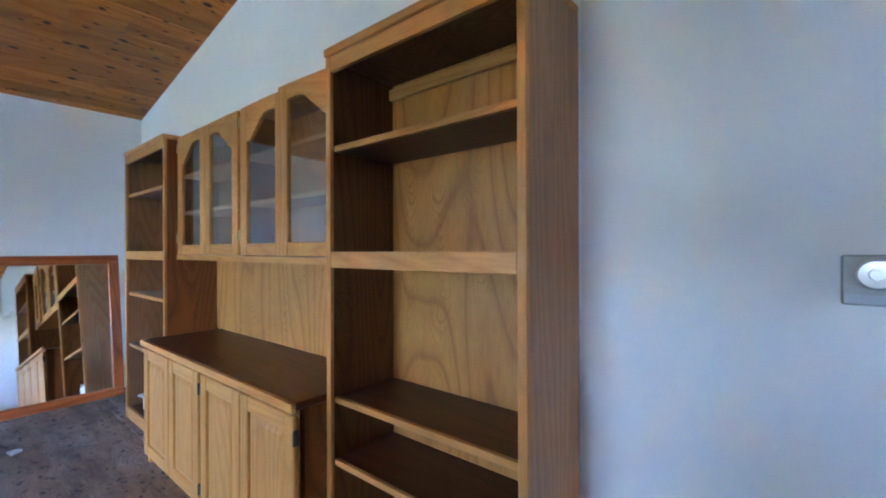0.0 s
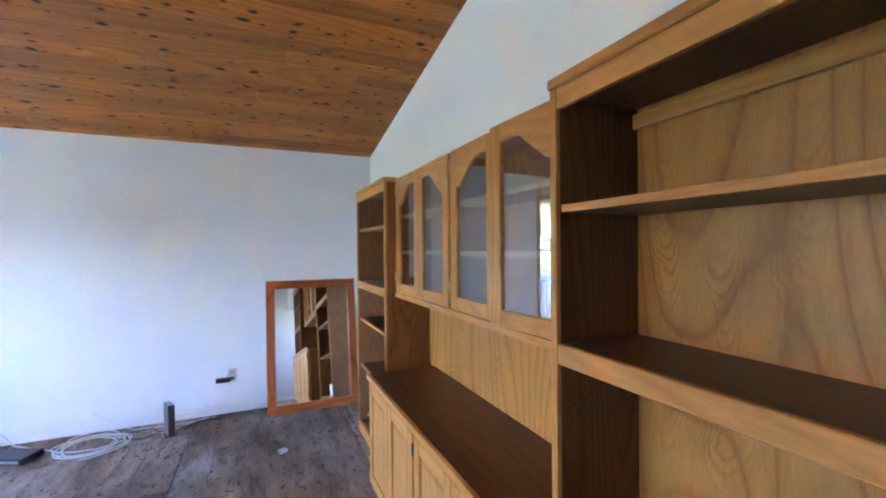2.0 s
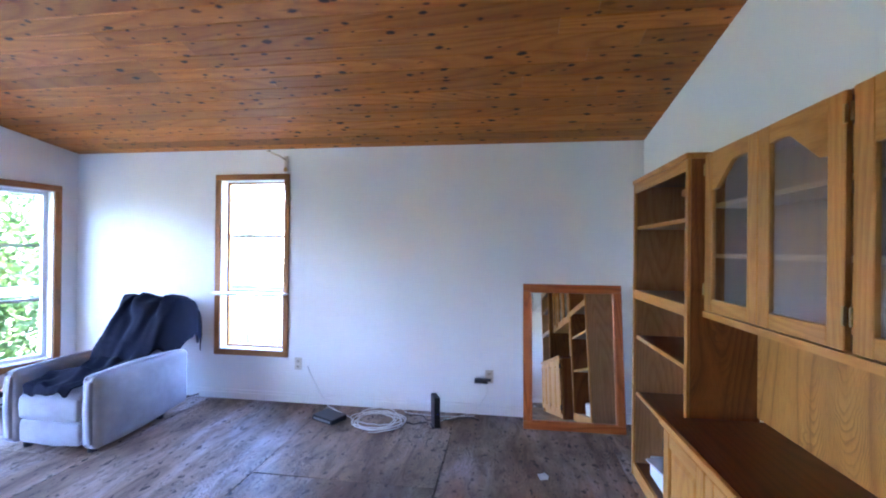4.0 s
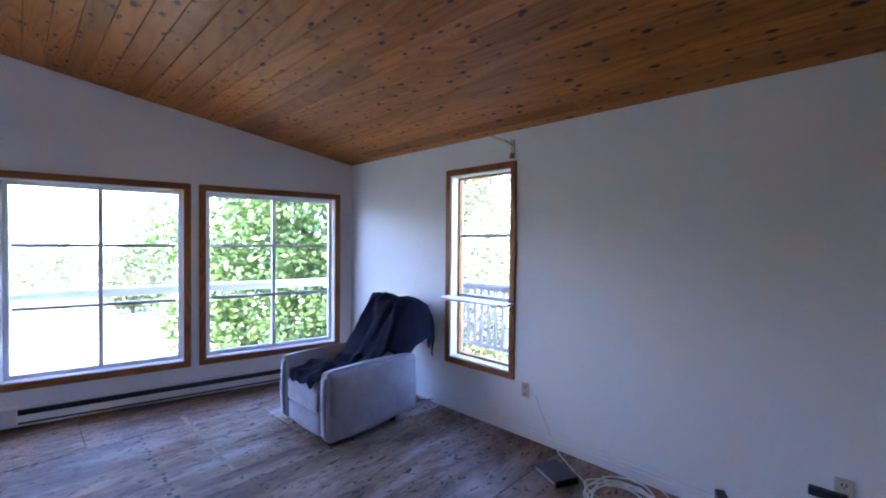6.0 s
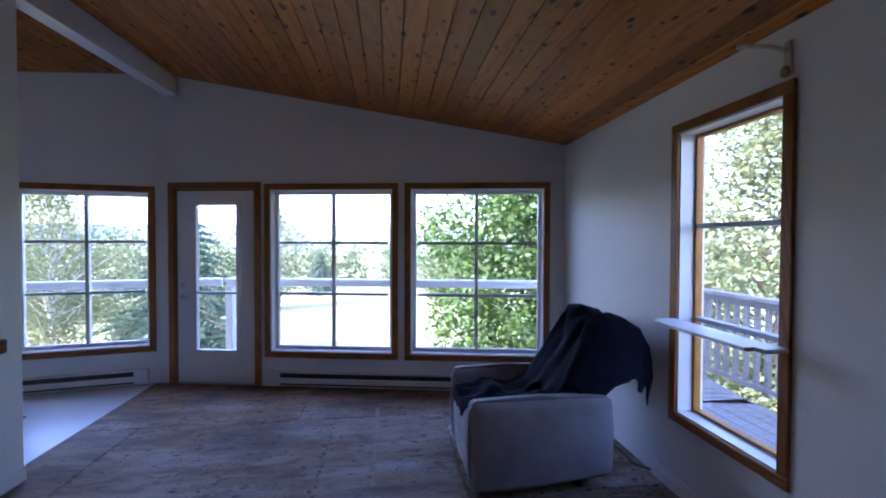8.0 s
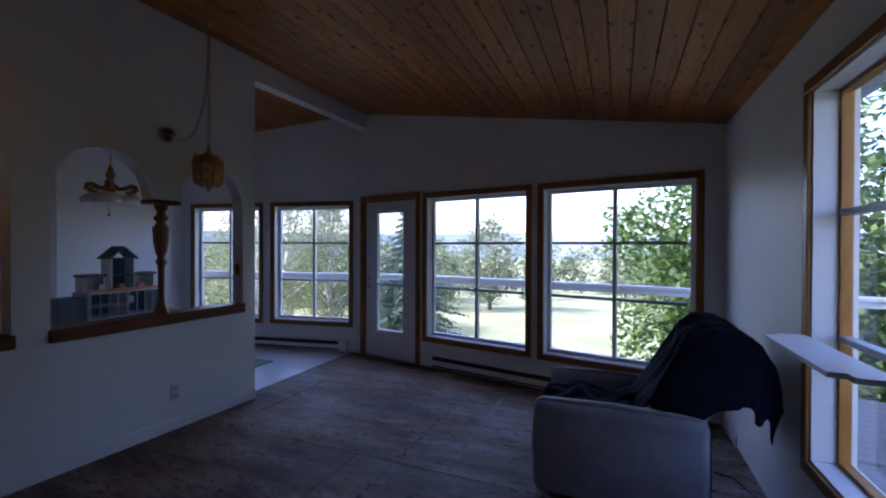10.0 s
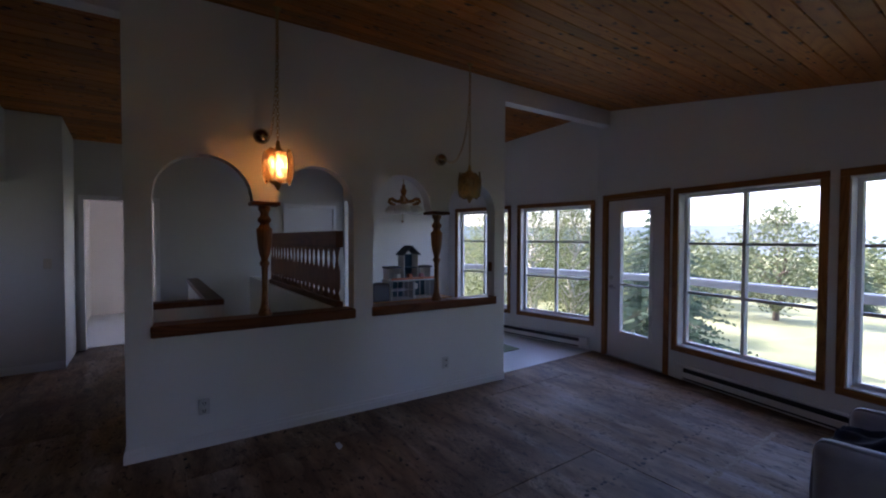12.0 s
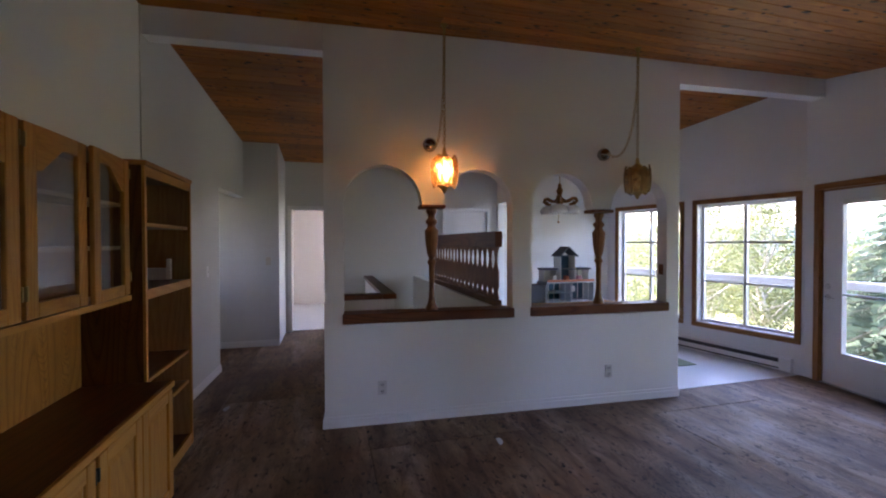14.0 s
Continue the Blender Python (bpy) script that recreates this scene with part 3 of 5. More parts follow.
def entry_door():
    s0, s1 = DOOR_S
    w = s1 - s0
    m = on_wall(MS, s0)
    t = thing("door_1", m, "white front door with a tall glazed light and stained wood casing", "door", "", "structure")
    tr = 0.065
    part("casing", bevelled(boxes((0, tr, 0, 0.02, 0, 2.03)), 0.004), M_TRIM, t)
    part("casing", bevelled(boxes((w - tr, w, 0, 0.02, 0, 2.03)), 0.004), M_TRIM, t)
    part("casing", bevelled(boxes((0, w, 0, 0.02, 2.031, 2.095)), 0.004), M_TRIMH, t)
    part("jamb", boxes((tr - 0.006, tr + 0.012, -0.16, -0.001, 0, 2.03), (w - tr - 0.012, w - tr + 0.006, -0.16, -0.001, 0, 2.03), (tr + 0.012, w - tr - 0.012, -0.16, -0.001, 2.012, 2.03)), M_TRIM, t)
    x0, x1 = tr + 0.014, w - tr - 0.014
    g0, g1, z0, z1 = x0 + 0.19, x1 - 0.205, 0.355, 1.862
    leaf_ob = part("door_leaf", boxes((x0, g0, -0.06, -0.015, 0.012, 2.01), (g1, x1, -0.06, -0.015, 0.012, 2.01), (g0, g1, -0.06, -0.015, 0.012, z0), (g0, g1, -0.06, -0.015, z1, 2.01)), M_WHITE, t)
    b = 0.045
    part("glazing_frame", bevelled(boxes((g0 - b, g0 + 0.004, -0.016, -0.003, z0 - b, z1 + b), (g1 - 0.004, g1 + b, -0.016, -0.003, z0 - b, z1 + b), (g0 + 0.004, g1 - 0.004, -0.016, -0.003, z0 - b, z0 + 0.004), (g0 + 0.004, g1 - 0.004, -0.016, -0.003, z1 - 0.004, z1 + b)), 0.004), M_WHITE, leaf_ob)
    part("glazing_bar", boxes((g0, g1, -0.045, -0.012, 0.94, 0.962)), M_GREYWHITE, leaf_ob)
    for c, d in ((z0, 0.94), (0.962, z1)):
        p = part("pane", boxes((g0, g1, -0.04, -0.036, c, d)), M_GLASS, leaf_ob)
        p.visible_shadow = False
    hx = x1 - 0.055
    d = part("deadbolt", lathe([(0.028, 0), (0.03, 0.004), (0.026, 0.014), (0.012, 0.016)], 18), M_CHROME, leaf_ob, "steel deadbolt")
    d.matrix_basis = pose(hx, -0.015, 1.02, -90)
    r = part("handle_rose", lathe([(0.03, 0), (0.032, 0.004), (0.024, 0.012), (0.012, 0.014), (0.011, 0.045)], 18), M_CHROME, leaf_ob)
    r.matrix_basis = pose(hx, -0.015, 0.905, -90)
    part("handle", tube([(hx, 0.03, 0.905), (hx - 0.02, 0.034, 0.905), (hx - 0.07, 0.034, 0.903), (hx - 0.11, 0.028, 0.898)], 0.008), M_CHROME, leaf_ob, "steel lever handle", True)
    part("threshold", boxes((tr, w - tr, -0.16, 0.0, 0.0, 0.011)), M_GREY, t)


entry_door()

# ---- trim, sills, posts ----


def baseboard(name, m, s0, s1, side=1):
    """A moulded skirting board: plinth with a thinner moulded top."""
    y0, y1 = (0.0, 0.016) if side > 0 else (-0.016, 0.0)
    y2, y3 = (0.0, 0.009) if side > 0 else (-0.009, 0.0)
    bm = boxes((s0, s1, y0, y1, 0.0, 0.062), (s0, s1, y2, y3, 0.062, 0.088))
    return solid(name, bm, M_WHITE, "white painted skirting board", "baseboard", m, "structure")


baseboard("baseboard_arches", ME, 0.0, 3.288, -1)
baseboard("baseboard_arches_end", ME @ pose(0, 0, 0, 0, 0, 90), -0.016, 0.13, 1)
baseboard("baseboard_west", MW, 0.34, 4.55)
baseboard("baseboard_west_corner", MW, 5.55, 5.93)
baseboard("baseboard_hall", MH, 0.02, 1.83, -1)
baseboard("baseboard_return", pose(2.194, 1.6, 0, 0, 0, -90), 0.0, 1.683, -1)


def sill(name, s0, s1):
    bm = bevelled(boxes((s0 - 0.012, s1 + 0.012, -0.03, 0.155, 0.831, 0.912)), 0.006)
    return solid(name, bm, M_SILL, "dark stained wooden sill under the arches", "sill", ME, "structure")


sill("window_sill_1", 0.154, 1.588)
sill("window_sill_2", 1.768, 3.152)


def turned_post(s, cap_z, group):
    m = ME @ pose(s, 0.055, 0.912)
    t = thing("turned_post", m, "stained turned wooden post standing on the arch sill", "post", group)
    h = cap_z - 0.03
    prof = [(0.052, 0), (0.054, 0.012), (0.046, 0.03), (0.034, 0.06), (0.026, 0.11), (0.022, 0.20), (0.023, 0.33), (0.026, 0.37), (0.036, 0.385), (0.038, 0.40), (0.027, 0.415), (0.026, 0.43), (0.040, 0.47), (0.052, 0.54), (0.058, 0.63), (0.060, 0.655), (0.045, 0.668), (0.034, 0.69), (0.036, 0.70), (0.050, 0.715), (0.050, 0.735), (0.034, 0.75), (0.030, 0.77), (0.036, 0.79), (0.046, 0.80), (0.046, h)]
    part("shaft", lathe([(r, z * h / 0.83) for r, z in prof[:-1]] + [(0.046, h)], 24), M_RAILT, t, "", True)
    part("cap", bevelled(boxes((-0.105, 0.105, -0.085, 0.085, h, h + 0.03)), 0.006), M_SILL, t)


M_RAILT = wood("turned_post_wood", (0.08, 0.03, 0.012), (0.22, 0.095, 0.036), (0.29, 0.135, 0.052), 2, rough=0.3)
turned_post(0.880, 0.887, "posts of the arches")
turned_post(2.464, 0.871, "posts of the arches")

# ---- stair guard beyond the arches ----


def railing():
    t = thing("stair_railing", pose(-0.735, -2.27, 0.0), "dark stained railing with cut-out flat balusters above the stairs", "railing")
    L = 2.55
    part("top_rail", bevelled(boxes((0, L, -0.035, 0.035, 1.44, 1.585)), 0.006), M_SILL, t)
    part("bottom_rail", bevelled(boxes((0, L, -0.03, 0.03, 0.90, 0.96)), 0.005), M_SILL, t)
    n = 18
    w = L / n
    prof = [(0.96, 0.36), (0.985, 0.49), (1.03, 0.24), (1.075, 0.49), (1.225, 0.49), (1.265, 0.27), (1.325, 0.10), (1.385, 0.24), (1.425, 0.45), (1.44, 0.49)]
    bm = bmesh.new()
    for (z0, a), (z1, b) in zip(prof, prof[1:]):
        v = [bm.verts.new(p) for p in ((-a * w, -0.005, z0), (a * w, -0.005, z0), (a * w, 0.005, z0), (-a * w, 0.005, z0), (-b * w, -0.005, z1), (b * w, -0.005, z1), (b * w, 0.005, z1), (-b * w, 0.005, z1))]
        for f in ((0, 1, 5, 4), (1, 2, 6, 5), (2, 3, 7, 6), (3, 0, 4, 7)):
            bm.faces.new([v[i] for i in f])
    bmesh.ops.remove_doubles(bm, verts=bm.verts[:], dist=1e-4)
    first = part("baluster", bm, M_RAIL, t)
    first.matrix_basis = pose(w / 2, 0, 0)
    for i in range(1, n):
        o = new("baluster", first.data)
        o.parent = t
        o.matrix_basis = pose(w * (i + 0.5), 0, 0)


railing()
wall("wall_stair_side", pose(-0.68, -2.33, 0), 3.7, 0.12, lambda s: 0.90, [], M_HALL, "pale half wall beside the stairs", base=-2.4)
wall("wall_stair_hall", pose(-0.05, -1.42, 0), 2.4, 0.1, lambda s: 0.915, [], M_WALL, "white half wall between hall and stairs", base=-2.4)
wall("wall_stair_front", pose(-0.05, -0.8, 0, 0, 0, -90), 0.62, 0.1, lambda s: 0.915, [], M_WALL, "white end of the half wall", base=0.0)
wall("wall_stair_end", pose(2.35, -1.4, 0, 0, 0, -90), 0.95, 0.1, lambda s: 0.0, [], M_WALL, "stairwell end wall", base=-2.4)
solid("half_wall_cap", bevelled(boxes((-0.07, 2.37, -1.44, -1.30, 0.916, 0.968)), 0.005), M_SILL, "dark stained cap board on the half wall", "cap board", None, "structure")
solid("half_wall_cap_end", bevelled(boxes((-0.07, 0.07, -1.299, -0.79, 0.916, 0.968)), 0.005), M_SILL, "dark stained cap board on the half wall", "cap board", None, "structure")

# ---- oak wall units ----


def tall_unit(x0, x1, shelves, group, cleat):
    yf, yb, H = 0.2, 0.515, 1.947
    t = thing("bookcase", pose(x0, yf, 0), "tall open oak bookcase with light edging, empty shelves, against the wall", "bookcase", group)
    w, d = x1 - x0, yb - yf
    e = 0.022
    part("side_panel", boxes((0, e, 0.012, d, 0, H - 0.03)), M_OAKSHADED if cleat else M_SIDESHEEN, t)
    part("side_panel", boxes((w - e, w, 0.012, d, 0, H - 0.03)), M_SIDESHEEN if cleat else M_OAK, t)
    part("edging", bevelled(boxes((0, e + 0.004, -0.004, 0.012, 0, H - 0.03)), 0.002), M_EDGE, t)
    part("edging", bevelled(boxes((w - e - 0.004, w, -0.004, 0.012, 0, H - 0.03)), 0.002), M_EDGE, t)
    # Shade inside the left unit is put into its darker back veneer.
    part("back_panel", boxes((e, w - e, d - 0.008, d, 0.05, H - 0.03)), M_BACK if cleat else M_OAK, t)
    part("top_board", bevelled(boxes((-0.002, w + 0.002, -0.012, d, H - 0.029, H)), 0.004), M_OAKX, t)
    # Added dark sheet that stands in for shade under the top board.
    part("inner_top", boxes((e, w - e, 0.018, d - 0.009, H - 0.047, H - 0.030)), M_OAKSHADED, t)
    part("fascia", bevelled(boxes((e + 0.004, w - e - 0.004, -0.002, 0.016, H - 0.085, H - 0.03)), 0.002), M_OAKX, t)
    part("cleat", boxes((e, w - e, d - 0.028, d - 0.009, 1.838, 1.880)), M_OAKX, t)
    part("mid_rail", bevelled(boxes((e + 0.004, w - e - 0.004, -0.003, 0.016, 1.165, 1.222)), 0.003), M_OAKX, t)
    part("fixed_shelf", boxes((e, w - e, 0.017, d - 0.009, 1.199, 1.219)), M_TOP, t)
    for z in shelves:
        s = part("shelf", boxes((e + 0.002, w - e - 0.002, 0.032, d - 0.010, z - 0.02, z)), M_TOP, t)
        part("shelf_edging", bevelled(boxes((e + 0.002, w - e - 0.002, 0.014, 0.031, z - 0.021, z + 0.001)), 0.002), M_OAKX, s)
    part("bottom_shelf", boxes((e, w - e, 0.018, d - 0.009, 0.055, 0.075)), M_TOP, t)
    part("plinth", boxes((e + 0.004, w - e - 0.004, 0.0, 0.018, 0.0, 0.078)), M_OAKX, t)


tall_unit(-4.095, -3.264, (1.64, 0.92, 0.545), "wall units", False)
tall_unit(-1.59, -0.785, (1.60, 0.70, 0.475), "wall units", True)


def ogee(w, low, high, flip):
    """The lower edge of a cathedral top rail, low at one side and high at the other, as (x, z) pairs."""
    pts = []
    for k in range(19):
        u = k / 18
        if u < 0.10:
            z = low
        elif u < 0.62:
            q = (u - 0.10) / 0.52
            z = low + (high - low) * (0.5 - 0.5 * cos(pi * q)) + 0.010 * sin(2 * pi * q)
        else:
            z = high + 0.004 * sin(pi * (u - 0.62) / 0.38)
        pts.append(((1 - u) * w if flip else u * w, z))
    return sorted(pts)


def glass_cabinet():
    x0, x1, yf, yb, z0, z1 = -3.263, -1.591, 0.268, 0.515, 1.198, 1.935
    t = thing("glass_cabinet", pose(x0, yf, z0), "oak wall cabinet with four arched glass doors above a worktop", "cabinet", "wall units")
    w, d, h = x1 - x0, yb - yf, z1 - z0
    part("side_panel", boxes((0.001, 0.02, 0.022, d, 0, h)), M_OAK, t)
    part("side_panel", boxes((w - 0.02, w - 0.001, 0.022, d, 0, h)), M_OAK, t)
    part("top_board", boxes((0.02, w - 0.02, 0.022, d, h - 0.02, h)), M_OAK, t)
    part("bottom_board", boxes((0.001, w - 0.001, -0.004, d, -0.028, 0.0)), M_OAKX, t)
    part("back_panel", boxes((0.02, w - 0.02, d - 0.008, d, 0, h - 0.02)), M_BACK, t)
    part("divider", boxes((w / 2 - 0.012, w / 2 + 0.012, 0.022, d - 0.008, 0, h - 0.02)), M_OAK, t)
    for z in (0.27, 0.50):
        for a, b in ((0.02, w / 2 - 0.012), (w / 2 + 0.012, w - 0.02)):
            part("shelf", boxes((a, b, 0.024, d - 0.008, z - 0.019, z)), M_SHELFEDGE, t)
    dw = w / 4
    st = 0.066
    for i in range(4):
        a = i * dw + (0.006 if i % 2 == 0 else 0.002)
        b = (i + 1) * dw - (0.002 if i % 2 == 0 else 0.006)
        if i == 1:
            b -= 0.008
        if i == 2:
            a += 0.008
        dr = part("door", bevelled(boxes((a, a + st, 0, 0.02, 0.004, h - 0.004)), 0.003), M_EDGE, t)
        part("stile", bevelled(boxes((b - st, b, 0, 0.02, 0.004, h - 0.004)), 0.003), M_EDGE, dr)
        part("bottom_rail", bevelled(boxes((a + st, b - st, 0.001, 0.019, 0.004, 0.062)), 0.003), M_OAKX, dr)
        bm = bmesh.new()
        pts = ogee(b - a - 2 * st, h - 0.175, h - 0.070, i % 2 == 1)
        for (xa, za), (xb, zb) in zip(pts, pts[1:]):
            v = [bm.verts.new((a + st + x, y, z)) for x, zz in ((xa, za), (xb, zb)) for y in (0.001, 0.019) for z in (zz, h - 0.004)]
            for f in ((0, 1, 3, 2), (4, 6, 7, 5), (0, 4, 5, 1), (2, 3, 7, 6), (0, 2, 6, 4), (1, 5, 7, 3)):
                bm.faces.new([v[q] for q in f])
        bmesh.ops.remove_doubles(bm, verts=bm.verts[:], dist=1e-5)
        part("top_rail", bm, M_OAKX, dr)
        part("pane", boxes((a + st - 0.004, b - st + 0.004, 0.010, 0.013, 0.055, h - 0.06)), M_CABGLASS, dr)
        if i == 3:
            # this door stands slightly ajar on its hinges
            dr.matrix_basis = pose(b, 0.01, 0, 0, 0, 3.4) @ pose(-b, -0.01, 0)
        hx = a - 0.004 if i % 2 == 0 else b - 0.004
        for z in (0.075, h - 0.10):
            part("hinge", bevelled(boxes((hx, hx + 0.008, -0.006, 0.006, z, z + 0.055)), 0.002), M_BRASS, dr, "dark brass hinge")


glass_cabinet()


def base_cabinet():
    x0, x1, yf, yb, H = -3.19, -1.591, 0.09, 0.515, 0.682
    t = thing("base_cabinet", pose(x0, yf, 0), "low oak base cabinet with four raised-panel doors", "cabinet", "wall units")
    w, d = x1 - x0, yb - yf
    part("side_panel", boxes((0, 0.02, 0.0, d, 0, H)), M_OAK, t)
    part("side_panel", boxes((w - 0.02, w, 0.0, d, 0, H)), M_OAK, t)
    part("carcass", boxes((0.02, w - 0.02, 0.03, d, 0.06, H - 0.004)), M_OAKSHADED, t)
    part("plinth", boxes((0.02, w - 0.02, 0.02, 0.03, 0, 0.06)), M_OAKX, t)
    part("face_frame", boxes((0.0, 0.03, -0.001, 0.018, 0.0, H), (w - 0.03, w, -0.001, 0.018, 0.0, H), (0.03, w - 0.03, -0.001, 0.018, H - 0.035, H), (w / 2 - 0.015, w / 2 + 0.015, -0.001, 0.018, 0.06, H - 0.035)), M_EDGE, t)
    dw = w / 4
    for i in range(4):
        a, b = i * dw + 0.004, (i + 1) * dw - 0.004
        if i == 1:
            b -= 0.008
        if i == 2:
            a += 0.008
        z0, z1 = 0.055, H - 0.018
        st = 0.062
        dr = part("door", bevelled(boxes((a, a + st, -0.022, -0.002, z0, z1)), 0.004), M_EDGE, t)
        part("stile", bevelled(boxes((b - st, b, -0.022, -0.002, z0, z1)), 0.004), M_EDGE, dr)
        part("rail", bevelled(boxes((a + st, b - st, -0.021, -0.003, z0, z0 + st)), 0.003), M_OAKX, dr)
        part("rail", bevelled(boxes((a + st, b - st, -0.021, -0.003, z1 - st, z1)), 0.003), M_OAKX, dr)
        bm = bmesh.new()
        xa, xb, za, zb = a + st - 0.003, b - st + 0.003, z0 + st - 0.003, z1 - st + 0.003
        k = 0.03
        o = [bm.verts.new(p) for p in ((xa, -0.008, za), (xb, -0.008, za), (xb, -0.008, zb), (xa, -0.008, zb))]
        q = [bm.verts.new(p) for p in ((xa + k, -0.019, za + k), (xb - k, -0.019, za + k), (xb - k, -0.019, zb - k), (xa + k, -0.019, zb - k))]
        bk = [bm.verts.new((p.co.x, -0.003, p.co.z)) for p in o]
        bm.faces.new(q)
        bm.faces.new(bk)
        for j in range(4):
            bm.faces.new((o[j], o[(j + 1) % 4], q[(j + 1) % 4], q[j]))
            bm.faces.new((o[j], bk[j], bk[(j + 1) % 4], o[(j + 1) % 4]))
        part("raised_panel", bm, M_EDGE, dr)
        hx = a - 0.004 if i % 2 == 0 else b - 0.005
        for z in (0.10, H - 0.12):
            part("hinge", bevelled(boxes((hx, hx + 0.009, -0.024, -0.004, z, z + 0.055)), 0.002), M_BLACK, dr, "dark metal hinge")


base_cabinet()
wt = thing("worktop", pose(-3.215, 0.058, 0.683), "dark brown veneered worktop with light oak edging on the base cabinet", "worktop")
part("top_board", bevelled(boxes((0, 1.623, 0.02, 0.456, 0.0, 0.026)), 0.003), M_TOP, wt)
part("edging", bevelled(boxes((0, 1.623, 0.0, 0.0195, -0.006, 0.027)), 0.003), M_OAKX, wt, "light oak edging")
solid("splash_panel", boxes((-3.262, -1.592, 0.503, 0.513, 0.710, 1.169)), M_BACK, "oak veneer back panel above the worktop", "panel", None, "structure")

# ---- mirror ----


def mirror():
    # leans against the side wall, foot out on the floor
    lean = math.degrees(math.atan2(0.185, 1.19))
    m = pose(-4.668, -0.487, 0.004, 0, 0, 91.1) @ pose(0, 0, 0, -lean)
    t = thing("wall_mirror", m, "large framed mirror in reddish wood leaning on the wall", "mirror")
    w, h, f = 0.815, 1.195, 0.062
    part("frame_side", bevelled(boxes((0, f, -0.018, 0.018, f, h - f)), 0.006, 2), M_MIRFRAME, t)
    part("frame_side", bevelled(boxes((w - f, w, -0.018, 0.018, f, h - f)), 0.006, 2), M_MIRFRAME, t)
    part("frame_rail", bevelled(boxes((0, w, -0.018, 0.018, 0, f)), 0.006, 2), M_MIRFRAMEH, t)
    part("frame_rail", bevelled(boxes((0, w, -0.018, 0.018, h - f, h)), 0.006, 2), M_MIRFRAMEH, t)
    part("inner_bead", bevelled(boxes((f - 0.002, f + 0.012, -0.026, -0.006, f + 0.012, h - f - 0.012), (w - f - 0.012, w - f + 0.002, -0.026, -0.006, f + 0.012, h - f - 0.012), (f - 0.002, w - f + 0.002, -0.026, -0.006, f - 0.002, f + 0.0115), (f - 0.002, w - f + 0.002, -0.026, -0.006, h - f - 0.0115, h - f + 0.002)), 0.004), M_MIRFRAME, t)
    part("mirror_glass", boxes((f - 0.004, w - f + 0.004, -0.004, 0.004, f - 0.004, h - f + 0.004)), M_MIRROR, t)
    part("backing", boxes((0.01, w - 0.01, 0.0185, 0.024, 0.01, h - 0.01)), M_GREY, t)


mirror()

# ---- recliner and blanket ----


def soft_box(x0, x1, y0, y1, z0, z1, r, seg=4, bulge=0.0):
    bm = boxes((x0, x1, y0, y1, z0, z1))
    bmesh.ops.subdivide_edges(bm, edges=bm.edges[:], cuts=3, use_grid_fill=True)
    cx, cy, cz = (x0 + x1) / 2, (y0 + y1) / 2, (z0 + z1) / 2
    hx, hy, hz = (x1 - x0) / 2, (y1 - y0) / 2, (z1 - z0) / 2
    if bulge:
        for v in bm.verts:
            d = Vector(((v.co.x - cx) / hx, (v.co.y - cy) / hy, (v.co.z - cz) / hz))
            k = [max(0, 1 - abs(c)) for c in d]
            if abs(d.x) > 0.99:
                v.co.x += math.copysign(bulge * k[1] * k[2] * 2, d.x)
            if abs(d.y) > 0.99:
                v.co.y += math.copysign(bulge * k[0] * k[2] * 2, d.y)
            if abs(d.z) > 0.99:
                v.co.z += math.copysign(bulge * k[0] * k[1] * 2, d.z)
    sharp = [e for e in bm.edges if len(e.link_faces) == 2 and e.calc_face_angle(0) > 1.0]
    bmesh.ops.bevel(bm, geom=sharp, offset=r, segments=seg, affect="EDGES", profile=0.5)
    return bm


def recliner():
    t = thing("recliner", pose(-4.14, -3.85, 0), "grey upholstered recliner armchair standing on the bare floor", "armchair")
    # local x points to the front of the chair
    for s in (1, -1):
        y0, y1 = (0.26, 0.40) if s > 0 else (-0.40, -0.26)
        arm = soft_box(-0.42, 0.45, y0, y1, 0.045, 0.565, 0.045, 4, 0.01)
        for v in arm.verts:
            # the lower edge sweeps up a little towards the back
            if v.co.z < 0.3 and v.co.x < 0.1:
                v.co.z += 0.11 * (0.1 - v.co.x) * (0.3 - v.co.z) / 0.26
        part("armrest", arm, M_FAB, t, "", True)
    part("seat_cushion", soft_box(-0.24, 0.435, -0.255, 0.255, 0.28, 0.44, 0.04, 4, 0.02), M_FAB, t, "", True)
    part("footrest", soft_box(0.38, 0.445, -0.25, 0.25, 0.06, 0.225, 0.025, 3, 0.012), M_FAB, t, "", True)
    part("front_panel", soft_box(0.38, 0.455, -0.25, 0.25, 0.23, 0.40, 0.028, 3, 0.014), M_FAB, t, "", True)
    part("base_frame", boxes((-0.36, 0.385, -0.25, 0.25, 0.045, 0.29)), M_FABDARK, t)
    bk = part("backrest", soft_box(-0.09, 0.09, -0.255, 0.255, 0.0, 0.64, 0.06, 4, 0.03), M_FAB, t, "", True)
    bk.matrix_basis = pose(-0.24, 0, 0.34, 0, -28, 0)
    for x in (-0.24, 0.36):
        for y in (-0.27, 0.27):
            f = part("foot", lathe([(0.03, 0), (0.03, 0.05), (0.022, 0.075)], 14), M_BLACK, t)
            f.matrix_basis = pose(x, y, 0)


recliner()


